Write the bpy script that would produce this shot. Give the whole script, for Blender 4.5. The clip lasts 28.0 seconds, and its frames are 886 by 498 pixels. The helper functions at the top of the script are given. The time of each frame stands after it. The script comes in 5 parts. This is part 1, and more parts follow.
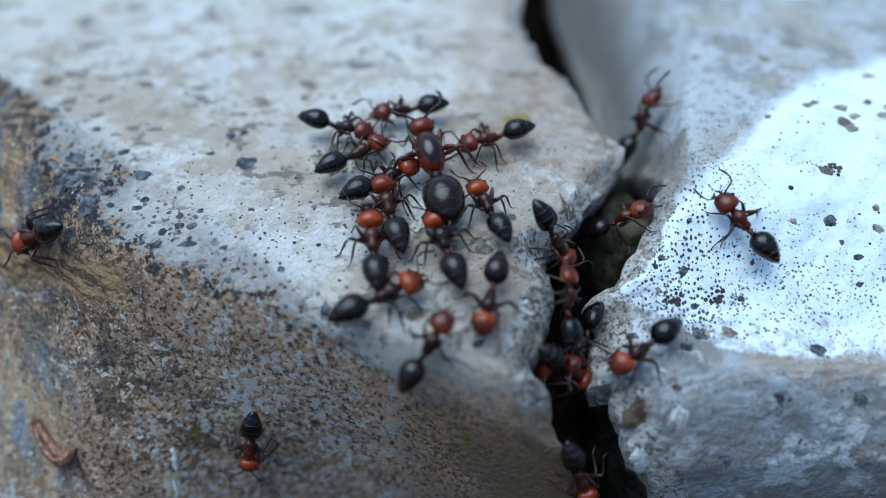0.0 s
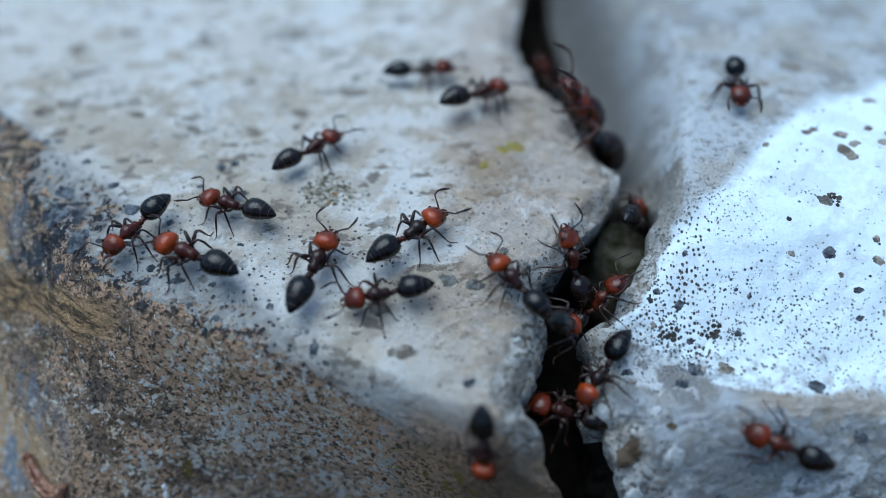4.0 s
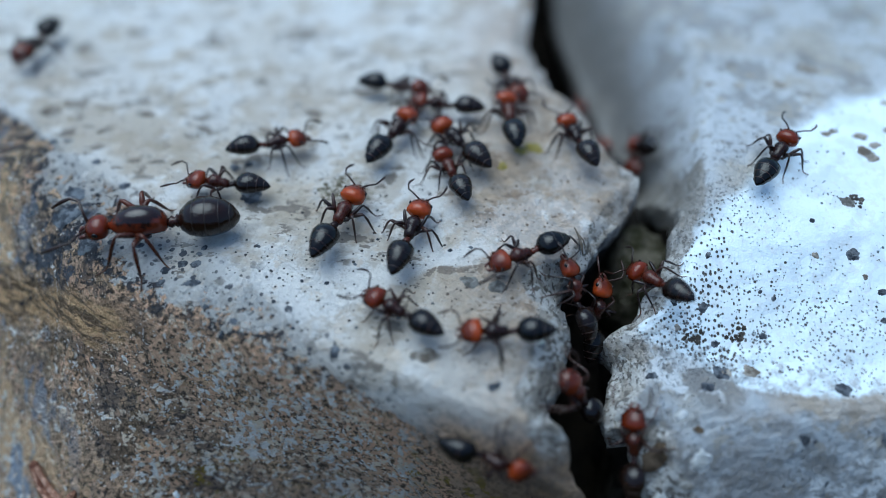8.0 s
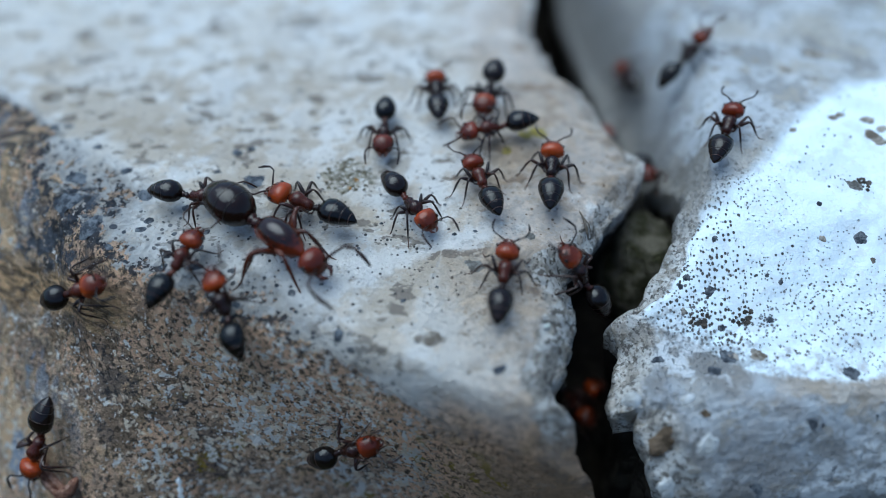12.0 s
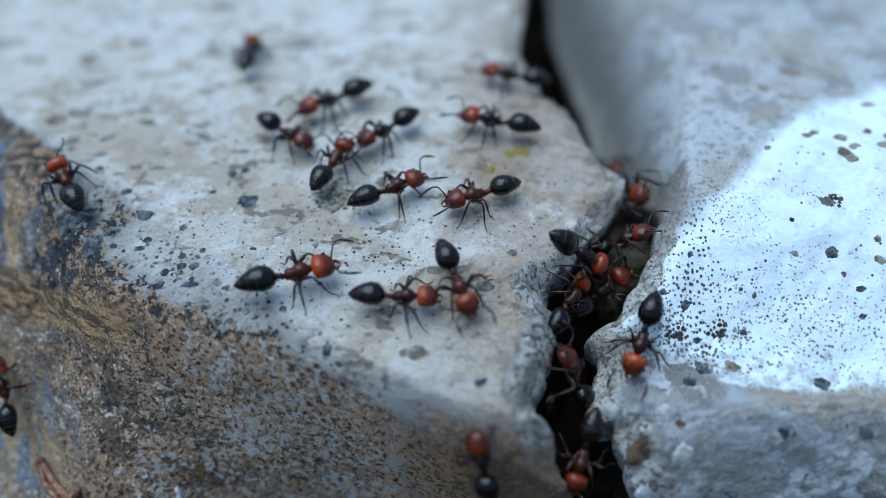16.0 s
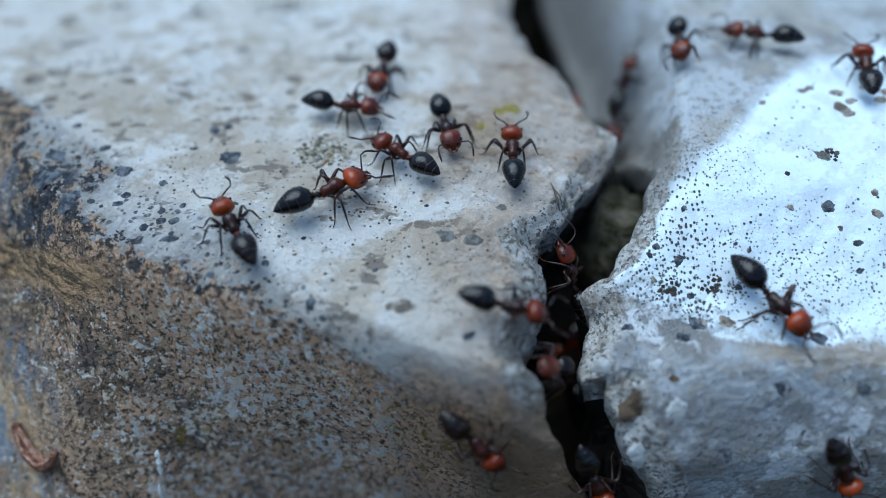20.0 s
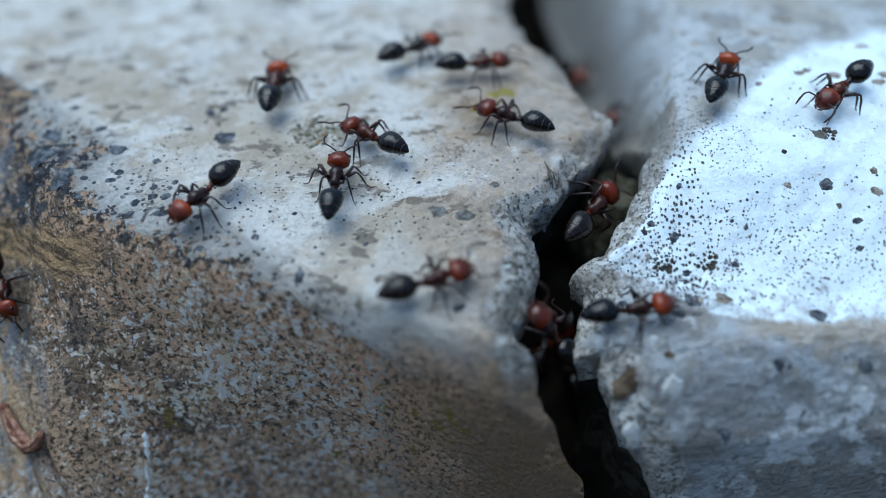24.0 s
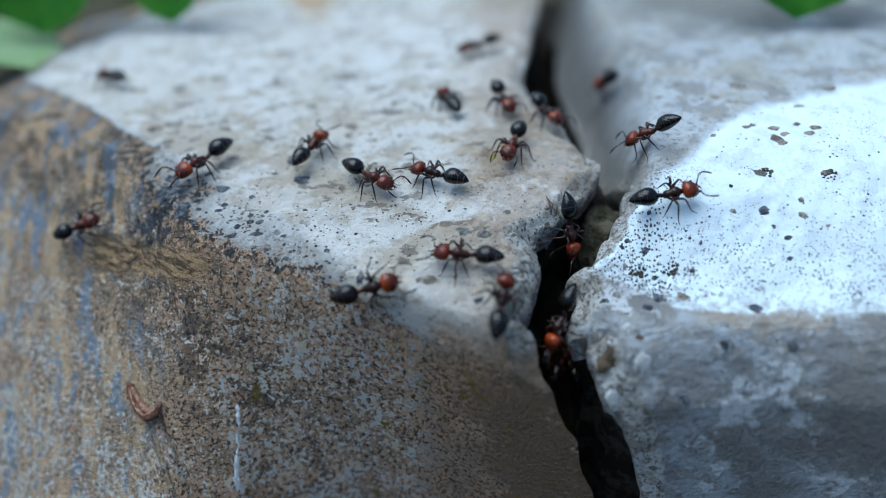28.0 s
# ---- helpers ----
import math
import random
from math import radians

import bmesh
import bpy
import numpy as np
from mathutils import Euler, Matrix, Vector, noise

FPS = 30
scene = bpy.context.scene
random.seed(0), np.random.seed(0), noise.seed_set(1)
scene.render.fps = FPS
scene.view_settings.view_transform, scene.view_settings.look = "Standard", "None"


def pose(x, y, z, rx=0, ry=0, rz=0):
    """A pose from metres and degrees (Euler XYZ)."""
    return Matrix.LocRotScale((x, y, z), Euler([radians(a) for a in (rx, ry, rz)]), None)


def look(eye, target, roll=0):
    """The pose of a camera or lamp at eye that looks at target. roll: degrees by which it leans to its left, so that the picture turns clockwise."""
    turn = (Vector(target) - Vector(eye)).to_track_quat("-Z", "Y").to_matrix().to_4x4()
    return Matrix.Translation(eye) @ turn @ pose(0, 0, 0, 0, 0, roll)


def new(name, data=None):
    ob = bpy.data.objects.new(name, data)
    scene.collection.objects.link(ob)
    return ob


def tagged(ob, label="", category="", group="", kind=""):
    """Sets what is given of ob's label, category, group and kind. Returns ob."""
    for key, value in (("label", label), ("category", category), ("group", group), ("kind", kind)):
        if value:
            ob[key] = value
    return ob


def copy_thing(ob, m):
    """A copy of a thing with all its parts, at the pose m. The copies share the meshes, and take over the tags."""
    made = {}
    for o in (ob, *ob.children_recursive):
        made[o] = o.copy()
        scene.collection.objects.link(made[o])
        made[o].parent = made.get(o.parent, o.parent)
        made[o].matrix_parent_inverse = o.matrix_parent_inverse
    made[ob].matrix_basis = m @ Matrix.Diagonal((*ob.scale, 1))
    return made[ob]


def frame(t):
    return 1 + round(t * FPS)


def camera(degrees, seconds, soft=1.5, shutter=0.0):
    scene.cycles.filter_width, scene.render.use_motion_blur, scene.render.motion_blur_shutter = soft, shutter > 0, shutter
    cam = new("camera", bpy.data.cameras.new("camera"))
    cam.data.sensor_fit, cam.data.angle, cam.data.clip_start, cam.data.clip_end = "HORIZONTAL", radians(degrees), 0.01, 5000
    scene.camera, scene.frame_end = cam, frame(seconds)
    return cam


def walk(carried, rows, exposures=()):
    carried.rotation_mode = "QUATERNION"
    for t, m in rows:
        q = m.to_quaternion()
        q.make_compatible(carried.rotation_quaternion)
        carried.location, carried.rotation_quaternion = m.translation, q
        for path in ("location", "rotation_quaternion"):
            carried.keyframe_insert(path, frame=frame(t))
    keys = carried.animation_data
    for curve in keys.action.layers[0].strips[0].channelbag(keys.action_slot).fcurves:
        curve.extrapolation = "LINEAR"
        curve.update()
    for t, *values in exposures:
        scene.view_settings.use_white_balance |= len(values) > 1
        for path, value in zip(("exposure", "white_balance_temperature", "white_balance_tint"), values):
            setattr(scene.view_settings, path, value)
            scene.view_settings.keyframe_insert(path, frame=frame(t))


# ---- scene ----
CM = 0.01  # the plan is drawn in centimetres

cam = camera(62.3, 28.0, soft=0.8)
cam.data.dof.use_dof = True
cam.data.dof.focus_distance = 4.0 * CM
cam.data.dof.aperture_fstop = 11.5


def aim(x, y, z, yaw, pitch, roll):
    """A camera pose in centimetres and degrees: yaw to the left of +y, pitch up."""
    a, b = radians(yaw), radians(pitch)
    eye = Vector((x, y, z)) * CM
    return look(eye, eye + Vector((-math.sin(a) * math.cos(b), math.cos(a) * math.cos(b), math.sin(b))) * 0.04, roll)


# seconds, eye x y z in centimetres, yaw, pitch and roll in degrees
CAMERA_ROWS = (
    (0, 0.100, -2.767, 2.860, 0.29, -47.53, 0.19),
    (0.5, 0.127, -2.764, 2.811, 0.99, -46.81, -0.26),
    (1, 0.193, -2.747, 2.769, 1.47, -46.92, -0.58),
    (1.5, 0.116, -2.718, 2.765, 0.95, -46.81, -0.12),
    (2, 0.105, -2.622, 2.859, 0.48, -47.27, 0.12),
    (2.5, 0.097, -2.545, 2.949, 0.45, -47.54, -0.08),
    (3, 0.047, -2.545, 2.948, -0.55, -47.51, 0.60),
    (3.5, 0.128, -2.564, 2.919, 0.57, -47.46, -0.15),
    (5.5, 0.250, -2.639, 3.078, 2.03, -47.84, -1.63),
    (6, 0.194, -2.611, 3.017, 0.79, -47.50, -0.69),
    (6.5, 0.101, -2.620, 2.909, 0.89, -46.88, -0.59),
    (7, 0.044, -2.651, 2.852, 0.54, -46.63, -0.05),
    (7.5, 0.039, -2.614, 2.847, -0.06, -46.68, 0.25),
    (8, 0.018, -2.571, 2.878, -0.09, -46.96, 0.14),
    (8.5, 0.002, -2.588, 2.840, 0.02, -47.04, -0.01),
    (9, -0.025, -2.627, 2.801, -0.18, -47.10, 0.22),
    (9.5, 0.059, -2.702, 2.758, 0.27, -47.09, 0.05),
    (10, 0.037, -2.691, 2.783, 0.19, -47.23, 0.08),
    (10.5, 0.120, -2.612, 2.878, 0.56, -47.44, -0.43),
    (11, 0.038, -2.592, 2.917, 0.23, -47.68, -0.24),
    (11.5, 0.041, -2.601, 2.871, 0.29, -47.47, -0.32),
    (12, 0.000, -2.611, 2.800, 0.00, -47.00, 0.00),
    (12.5, 0.042, -2.644, 2.760, 0.31, -47.20, -0.18),
    (14.5, 0.143, -2.688, 2.833, 0.84, -47.04, -0.67),
    (15, 0.179, -2.727, 2.804, 0.90, -46.89, -0.63),
    (15.5, 0.096, -2.632, 2.923, 0.72, -46.91, -0.83),
    (16, 0.126, -2.673, 2.958, 0.95, -46.60, -1.04),
    (16.5, 0.104, -2.692, 2.989, 0.94, -46.63, -1.00),
    (17, 0.066, -2.633, 2.907, 0.64, -46.27, -0.77),
    (17.5, 0.054, -2.641, 2.847, 0.48, -46.52, -0.57),
    (18, 0.104, -2.683, 2.790, 0.84, -46.25, -0.72),
    (18.5, 0.102, -2.706, 2.839, 0.81, -46.78, -0.67),
    (19, 0.139, -2.735, 2.879, 1.05, -46.28, -1.04),
    (19.5, 0.182, -2.780, 2.779, 1.01, -46.17, -1.11),
    (20, 0.159, -2.781, 2.709, 0.29, -46.51, -0.62),
    (20.5, 0.294, -2.850, 2.692, 1.42, -46.36, -1.41),
    (21, 0.305, -2.950, 2.734, 1.12, -45.90, -1.08),
    (21.5, 0.249, -2.971, 2.789, 1.44, -45.85, -1.40),
    (23.5, 0.085, -2.696, 2.704, -2.09, -49.32, 1.31),
    (24, 0.259, -2.965, 2.468, 1.49, -43.85, -1.22),
    (24.5, 0.147, -3.188, 2.524, 2.50, -41.66, -1.85),
    (25, 0.236, -3.362, 2.726, 3.91, -41.98, -2.87),
    (25.5, 0.289, -3.819, 2.797, 4.38, -38.84, -3.00),
    (26, 0.377, -4.131, 2.958, 5.48, -37.70, -3.60),
    (26.5, 0.362, -4.161, 2.950, 5.23, -37.29, -3.52),
    (27, 0.334, -4.120, 2.970, 5.02, -37.77, -3.37),
    (27.5, 0.371, -4.166, 2.900, 5.18, -36.68, -3.61),
    (28, 0.353, -4.071, 3.026, 4.88, -38.68, -3.47),
)
walk(cam, [(t, aim(*row)) for t, *row in CAMERA_ROWS], exposures=(
    (0, 0.42, 5120, -4), (3, 0.26, 5120, -4), (6, 0.22, 5090, -4), (8, 0.30, 5120, -4), (12, 0.33, 5140, -4), (16, 0.24, 5090, -4),
    (18, 0.24, 5070, -4), (21, 0.32, 5090, -4), (24, 0.30, 5220, -4), (25, 0.24, 5240, -4), (26.5, 0.33, 5280, -4), (28, 0.34, 5260, -4)))

# ---- world and light: an open shade under a bright, slightly blue sky ----
world = bpy.data.worlds.new("world")
scene.world = world
world.use_nodes = True
sky = world.node_tree.nodes.new("ShaderNodeTexSky")
sky.sky_type, sky.sun_disc = "NISHITA", False
sky.sun_elevation, sky.sun_rotation = radians(72), radians(-50)
sky.air_density, sky.dust_density, sky.ozone_density = 1.0, 2.5, 1.0
back = world.node_tree.nodes["Background"]
back.inputs["Strength"].default_value = 0.105
world.node_tree.links.new(sky.outputs["Color"], back.inputs["Color"])
sun_data = bpy.data.lights.new("sun", "SUN")
sun_data.energy, sun_data.angle, sun_data.color = 1.9, radians(58), (1.0, 0.97, 0.92)
sun = new("sun", sun_data)
sun.matrix_world = look((-2.0, 1.2, 7.6), (0, 0, 0))


# ---- materials ----
class Nodes:
    """Builds one procedural material; coordinates are in centimetres."""

    def __init__(self, name, rough=0.8, spec=0.3, space="world"):
        self.mat = bpy.data.materials.new(name)
        self.mat.use_nodes = True
        self.tree = self.mat.node_tree
        self.shader = self.tree.nodes["Principled BSDF"]
        self.shader.inputs["Roughness"].default_value = rough
        self.shader.inputs["Specular IOR Level"].default_value = spec
        if space == "world":
            place = self.node("ShaderNodeNewGeometry").outputs["Position"]
        else:
            place = self.node("ShaderNodeTexCoord").outputs["Object"]
        big = self.node("ShaderNodeVectorMath", operation="SCALE")
        big.inputs["Scale"].default_value = 1 / CM
        self.link(place, big.inputs[0])
        self.co = big.outputs[0]
        split = self.node("ShaderNodeSeparateXYZ")
        self.link(self.co, split.inputs[0])
        self.x, self.y, self.z = split.outputs

    def node(self, kind, **props):
        made = self.tree.nodes.new(kind)
        for key, value in props.items():
            setattr(made, key, value)
        return made

    def link(self, a, b):
        self.tree.links.new(a, b)

    def put(self, value, socket):
        if isinstance(value, bpy.types.NodeSocket):
            self.link(value, socket)
        elif isinstance(value, tuple) and len(value) == 3 and socket.type == "RGBA":
            socket.default_value = (*value, 1)
        else:
            socket.default_value = value

    def math(self, op, a, b=0.0, c=0.0):
        made = self.node("ShaderNodeMath", operation=op)
        for value, socket in zip((a, b, c), made.inputs):
            self.put(value, socket)
        return made.outputs[0]

    def stretch(self, sx, sy, sz):
        made = self.node("ShaderNodeVectorMath", operation="MULTIPLY")
        self.link(self.co, made.inputs[0])
        made.inputs[1].default_value = (sx, sy, sz)
        return made.outputs[0]

    def noise(self, scale, detail=3.0, rough=0.55, co=None, distort=0.0):
        made = self.node("ShaderNodeTexNoise")
        self.link(co or self.co, made.inputs["Vector"])
        for key, value in (("Scale", scale), ("Detail", detail), ("Roughness", rough), ("Distortion", distort)):
            made.inputs[key].default_value = value
        return made.outputs["Fac"]

    def cells(self, scale, randomness=1.0, co=None, feature="F1"):
        made = self.node("ShaderNodeTexVoronoi", feature=feature)
        self.link(co or self.co, made.inputs["Vector"])
        made.inputs["Scale"].default_value, made.inputs["Randomness"].default_value = scale, randomness
        return made.outputs["Distance"]

    def step(self, value, low, high, to_low=0.0, to_high=1.0):
        made = self.node("ShaderNodeMapRange", interpolation_type="SMOOTHSTEP")
        for socket, v in zip(made.inputs, (value, low, high, to_low, to_high)):
            self.put(v, socket)
        return made.outputs[0]

    def patch(self, scale, cover, soft_edge=0.03, most=1.0, detail=4, rough=0.65, co=None):
        """Uneven patches over a given share of the surface."""
        mid = 0.5 + 0.13 * (0.5 - cover) ** 3 / 0.05 + 0.155 * (0.5 - cover)
        return self.step(self.noise(scale, detail, rough, co), mid - soft_edge, mid + soft_edge, 0.0, most)

    def mix(self, fac, a, b):
        made = self.node("ShaderNodeMix", data_type="RGBA")
        self.put(fac, made.inputs[0])
        self.put(a, made.inputs[6])
        self.put(b, made.inputs[7])
        return made.outputs[2]

    def done(self, color, height=None, relief=0.01, rough=None, strength=1.0):
        self.put(color, self.shader.inputs["Base Color"])
        if rough is not None:
            self.put(rough, self.shader.inputs["Roughness"])
        if height is not None:
            bump = self.node("ShaderNodeBump")
            bump.inputs["Strength"].default_value, bump.inputs["Distance"].default_value = strength, relief * CM
            self.link(height, bump.inputs["Height"])
            self.link(bump.outputs[0], self.shader.inputs["Normal"])
        return self.mat


def limewash(n, white, beige, grey):
    """Old whitewash over stone: broad beige areas, grey mottling at two scales, fine grain."""
    color = n.mix(n.patch(0.9, 0.36, 0.06, 0.75), white, beige)
    color = n.mix(n.patch(3.1, 0.34, 0.04, 0.8, 5), color, grey)
    color = n.mix(n.patch(7.0, 0.26, 0.03, 0.8, 5, 0.7, n.stretch(0.8, 1, 1)), color, beige)
    color = n.mix(n.patch(17, 0.26, 0.025, 0.7, 4, 0.7), color, grey)
    return color


def rim_of(n):
    """1 at the broken lip over the cleft, 0 away from it."""
    return n.node("ShaderNodeAttribute", attribute_name="lip").outputs["Fac"]


def broken_stone(n):
    """Fresh sandy break: pale grey-beige grains with dark pits."""
    color = n.mix(n.patch(8, 0.5, 0.05, 1.0, 5, 0.7), (0.30, 0.275, 0.245), (0.50, 0.485, 0.465))
    color = n.mix(n.patch(30, 0.30, 0.02, 0.92), color, (0.10, 0.088, 0.076))
    color = n.mix(n.step(n.cells(30), 0.16, 0.24, 0.85, 0.0), color, (0.06, 0.05, 0.045))
    return n.mix(n.patch(5, 0.2, 0.04, 0.7), color, (0.20, 0.17, 0.13))


def left_stone_material():
    n = Nodes("weathered_limewashed_stone", 0.85, 0.25)
    wobble = n.noise(1.6, 5, 0.65)
    top = n.mix(n.patch(0.9, 0.36, 0.06, 0.6), (0.71, 0.685, 0.655), (0.56, 0.50, 0.425))
    top = n.mix(n.patch(3.1, 0.28, 0.04, 0.5, 5), top, (0.60, 0.575, 0.545))
    top = n.mix(n.patch(7.0, 0.24, 0.03, 0.65, 5, 0.7, n.stretch(0.8, 1, 1)), top, (0.62, 0.53, 0.43))
    top = n.mix(n.patch(17, 0.22, 0.025, 0.55, 4, 0.7), top, (0.54, 0.51, 0.475))
    top = n.mix(n.math("MULTIPLY", n.patch(24, 0.16, 0.02, 0.85, 3, 0.7), n.patch(1.4, 0.55, 0.05)), top, (0.33, 0.265, 0.20))
    top = n.mix(n.patch(46, 0.16, 0.025, 0.6), top, (0.30, 0.275, 0.25))
    # tan blotches, thickest towards the back
    tan = n.math("MULTIPLY_ADD", n.y, 0.006, n.noise(1.7, 5, 0.7, n.stretch(0.7, 1, 1)))
    top = n.mix(n.math("MULTIPLY", n.step(tan, 0.51, 0.60, 0, 0.75), n.step(n.y, 0.6, 1.6, 1.0, 0.9)), top, (0.46, 0.39, 0.305))
    # paler towards the back: the stronger light there put into the colour
    top = n.mix(n.step(n.y, 0.9, 2.2, 0.0, 0.36), top, (0.86, 0.86, 0.85))
    mottle = n.noise(4.6, 5, 0.72, n.stretch(0.75, 1.1, 1))
    top = n.mix(n.math("MULTIPLY", n.step(mottle, 0.52, 0.58, 0, 0.7), n.step(n.y, 0.2, 0.9, 0.62, 1.0)), top, (0.43, 0.36, 0.275))
    # worn marks, pits and grit
    worn = n.noise(8.5, 4, 0.65, n.stretch(0.6, 1.2, 1))
    where = n.patch(1.9, 0.55, 0.04, 1.0, 3)
    top = n.mix(n.math("MULTIPLY", n.step(worn, 0.565, 0.60, 0, 0.9), where), top, (0.21, 0.18, 0.15))
    grit = n.step(n.math("ADD", n.cells(26), n.math("MULTIPLY", n.noise(9, 3), 0.22)), 0.22, 0.28, 1.0, 0.0)
    grit = n.math("MAXIMUM", grit, n.step(n.cells(13), 0.09, 0.13, 1.0, 0.0))
    top = n.mix(n.math("MULTIPLY", grit, n.patch(2.6, 0.7, 0.05)), top, (0.085, 0.08, 0.08))
    # height over the line where the whitewash breaks off; it dips towards the cleft
    line = n.math("MINIMUM", n.math("MULTIPLY_ADD", n.x, -0.12, -0.205), n.math("MULTIPLY_ADD", n.x, -0.36, -0.40))
    over = n.math("ADD", n.math("SUBTRACT", n.z, line), n.math("MULTIPLY_ADD", wobble, 0.35, -0.175))
    ahead = n.step(n.math("MULTIPLY_ADD", n.x, 0.75, n.math("ADD", n.y, 0.85)), -0.05, 0.25)
    over = n.math("ADD", over, n.math("MULTIPLY", n.math("MULTIPLY", ahead, n.step(n.x, -0.3, 0.2, 1.0, 0.0)), 0.5))
    inside = n.math("ADD", n.math("MULTIPLY_ADD", n.x, 0.60, 1.14), n.math("MULTIPLY_ADD", n.y, 0.66, n.math("MULTIPLY_ADD", wobble, 0.5, -0.25)))
    over = n.math("MINIMUM", over, inside)
    film = n.math("MULTIPLY", n.step(over, 0.02, 0.36, 0.42, 0.0), n.patch(6, 0.75, 0.08, 1.0, 5, 0.7))
    top = n.mix(film, top, (0.40, 0.40, 0.40))
    # leopard spots of blue-black lichen in the coat close to the line
    spots = n.step(n.math("ADD", n.cells(10.5), n.math("MULTIPLY", n.noise(17, 3), 0.5)), 0.42, 0.47, 1.0, 0.0)
    zone = n.math("MULTIPLY", n.math("MULTIPLY", n.step(over, 0.08, 0.6, 1.0, 0.0), n.patch(2.7, 0.6, 0.04)), n.step(n.x, -0.6, 0.0, 1.0, 0.3))
    top = n.mix(n.math("MULTIPLY", spots, zone), top, (0.075, 0.082, 0.10))
    specks = n.step(n.math("ADD", n.cells(21), n.math("MULTIPLY", n.noise(31, 3), 0.5)), 0.47, 0.52, 1.0, 0.0)
    close = n.math("MULTIPLY", n.math("MULTIPLY", n.step(over, 0.03, 0.26, 1.0, 0.0), n.patch(3.3, 0.7, 0.05)), n.step(n.x, -0.5, 0.1, 1.0, 0.1))
    top = n.mix(n.math("MULTIPLY", specks, close), top, (0.085, 0.088, 0.10))
    # what lies bare: blue-black lichen along the line, brown stone further down
    bare = n.mix(n.patch(1.1, 0.5, 0.06), (0.84, 0.56, 0.37), (0.66, 0.47, 0.33))
    bare = n.mix(n.patch(6.5, 0.25, 0.03, 0.85), bare, (0.80, 0.56, 0.35))
    bare = n.mix(n.patch(7, 0.10, 0.03, 0.8), bare, (0.15, 0.165, 0.20))
    bare = n.mix(n.patch(34, 0.34, 0.03, 0.92, 4, 0.76), bare, (0.060, 0.046, 0.036))
    stain = n.math("MULTIPLY", n.step(n.math("ADD", n.x, wobble), 0.35, 1.0), n.patch(2.4, 0.78, 0.06, 0.9))
    bare = n.mix(stain, bare, (0.34, 0.23, 0.14))
    # tan, upright streaks at the weathered end
    end = n.step(n.math("ADD", n.x, n.noise(2, 2)), -2.1, -1.3, 1.0, 0.0)
    bare = n.mix(n.math("MULTIPLY", end, n.patch(13, 0.45, 0.03, 0.8)), bare, (0.56, 0.45, 0.33))
    streak = n.patch(5.0, 0.42, 0.03, 0.95, 5, 0.70, n.stretch(1, 0.32, 0.25))
    bare = n.mix(n.math("MULTIPLY", end, streak), bare, (0.92, 0.66, 0.39))
    bluish = n.patch(5.5, 0.30, 0.025, 0.9, 5, 0.68, n.stretch(1, 0.35, 0.3))
    bare = n.mix(n.math("MULTIPLY", end, bluish), bare, (0.38, 0.46, 0.60))
    corner = n.math("MULTIPLY", n.step(inside, -0.60, -0.25), n.math("MULTIPLY", n.step(inside, 0.02, 0.10, 1.0, 0.0), n.patch(6, 0.50, 0.03, 0.6)))
    bare = n.mix(corner, bare, n.mix(n.patch(3.5, 0.5, 0.03), (0.055, 0.060, 0.075), (0.12, 0.085, 0.055)))
    # a thin dark seam of lichen where the coat ends, broken into specks
    seam = n.math("MULTIPLY", n.step(over, -0.09, 0.0), n.patch(15, 0.55, 0.03, 0.95))
    bare = n.mix(n.math("MULTIPLY", seam, n.step(n.x, -0.7, -0.1, 1.0, 0.35)), bare, (0.050, 0.056, 0.070))
    lichen = n.math("MULTIPLY", n.patch(1.7, 0.36, 0.02), n.patch(12, 0.27, 0.02))
    bare = n.mix(n.math("MULTIPLY", lichen, n.math("MULTIPLY", n.step(n.x, -1.7, -1.3), n.step(n.z, -0.7, -0.45, 1.0, 0.0))), bare, (0.32, 0.23, 0.035))
    # the whitewash: whole on top, a lace at the line, crumbs below
    lace = n.math("ADD", n.math("MULTIPLY", n.noise(24, 4, 0.70), 0.78), n.math("MULTIPLY", n.noise(56, 3, 0.7, n.stretch(0.9, 1.05, 0.9)), 0.22))
    patchy = n.math("MULTIPLY_ADD", n.noise(3.6, 5, 0.70), 0.38, -0.19)
    upper = n.step(over, -0.02, 0.09, 0.0, 0.32)
    lower = n.step(over, -0.45, 0.0, -0.022, -0.046)
    gone = n.math("MULTIPLY", n.step(n.x, -1.9, -1.2, 1.0, 0.0), n.math("MULTIPLY", n.step(over, -0.02, 0.08, 0.055, 0.0), n.step(inside, -1.0, -0.5)))
    keep = n.math("SUBTRACT", n.math("ADD", 0.50, gone), n.math("ADD", upper, lower))
    field = n.math("ADD", lace, n.math("MULTIPLY", patchy, n.step(over, 0.0, 0.1, 1.0, 0.3)))
    white = n.step(n.math("SUBTRACT", field, keep), -0.006, 0.012)
    crumb = n.mix(n.patch(9, 0.42, 0.03), (1.0, 0.96, 0.93), (1.0, 0.86, 0.70))
    wash = n.mix(n.step(over, -0.08, 0.06), crumb, top)
    # coat thins to mottled grey down the nose beside the cleft, shade coloured in
    nose = n.math("MULTIPLY", n.step(n.x, -0.35, 0.1), n.step(n.math("ADD", n.z, n.math("MULTIPLY", wobble, 0.2)), -0.36, 0.06, 0.94, 0.0))
    dull = n.mix(n.patch(4, 0.5, 0.04, 1.0, 5, 0.7), (0.19, 0.14, 0.095), (0.27, 0.255, 0.24))
    wash = n.mix(nose, wash, dull)
    color = n.mix(n.math("MULTIPLY", n.math("MULTIPLY", white, n.step(stain, 0.0, 1.0, 1.0, 0.45)), n.step(nose, 0.25, 0.9, 1.0, 0.4)), bare, wash)
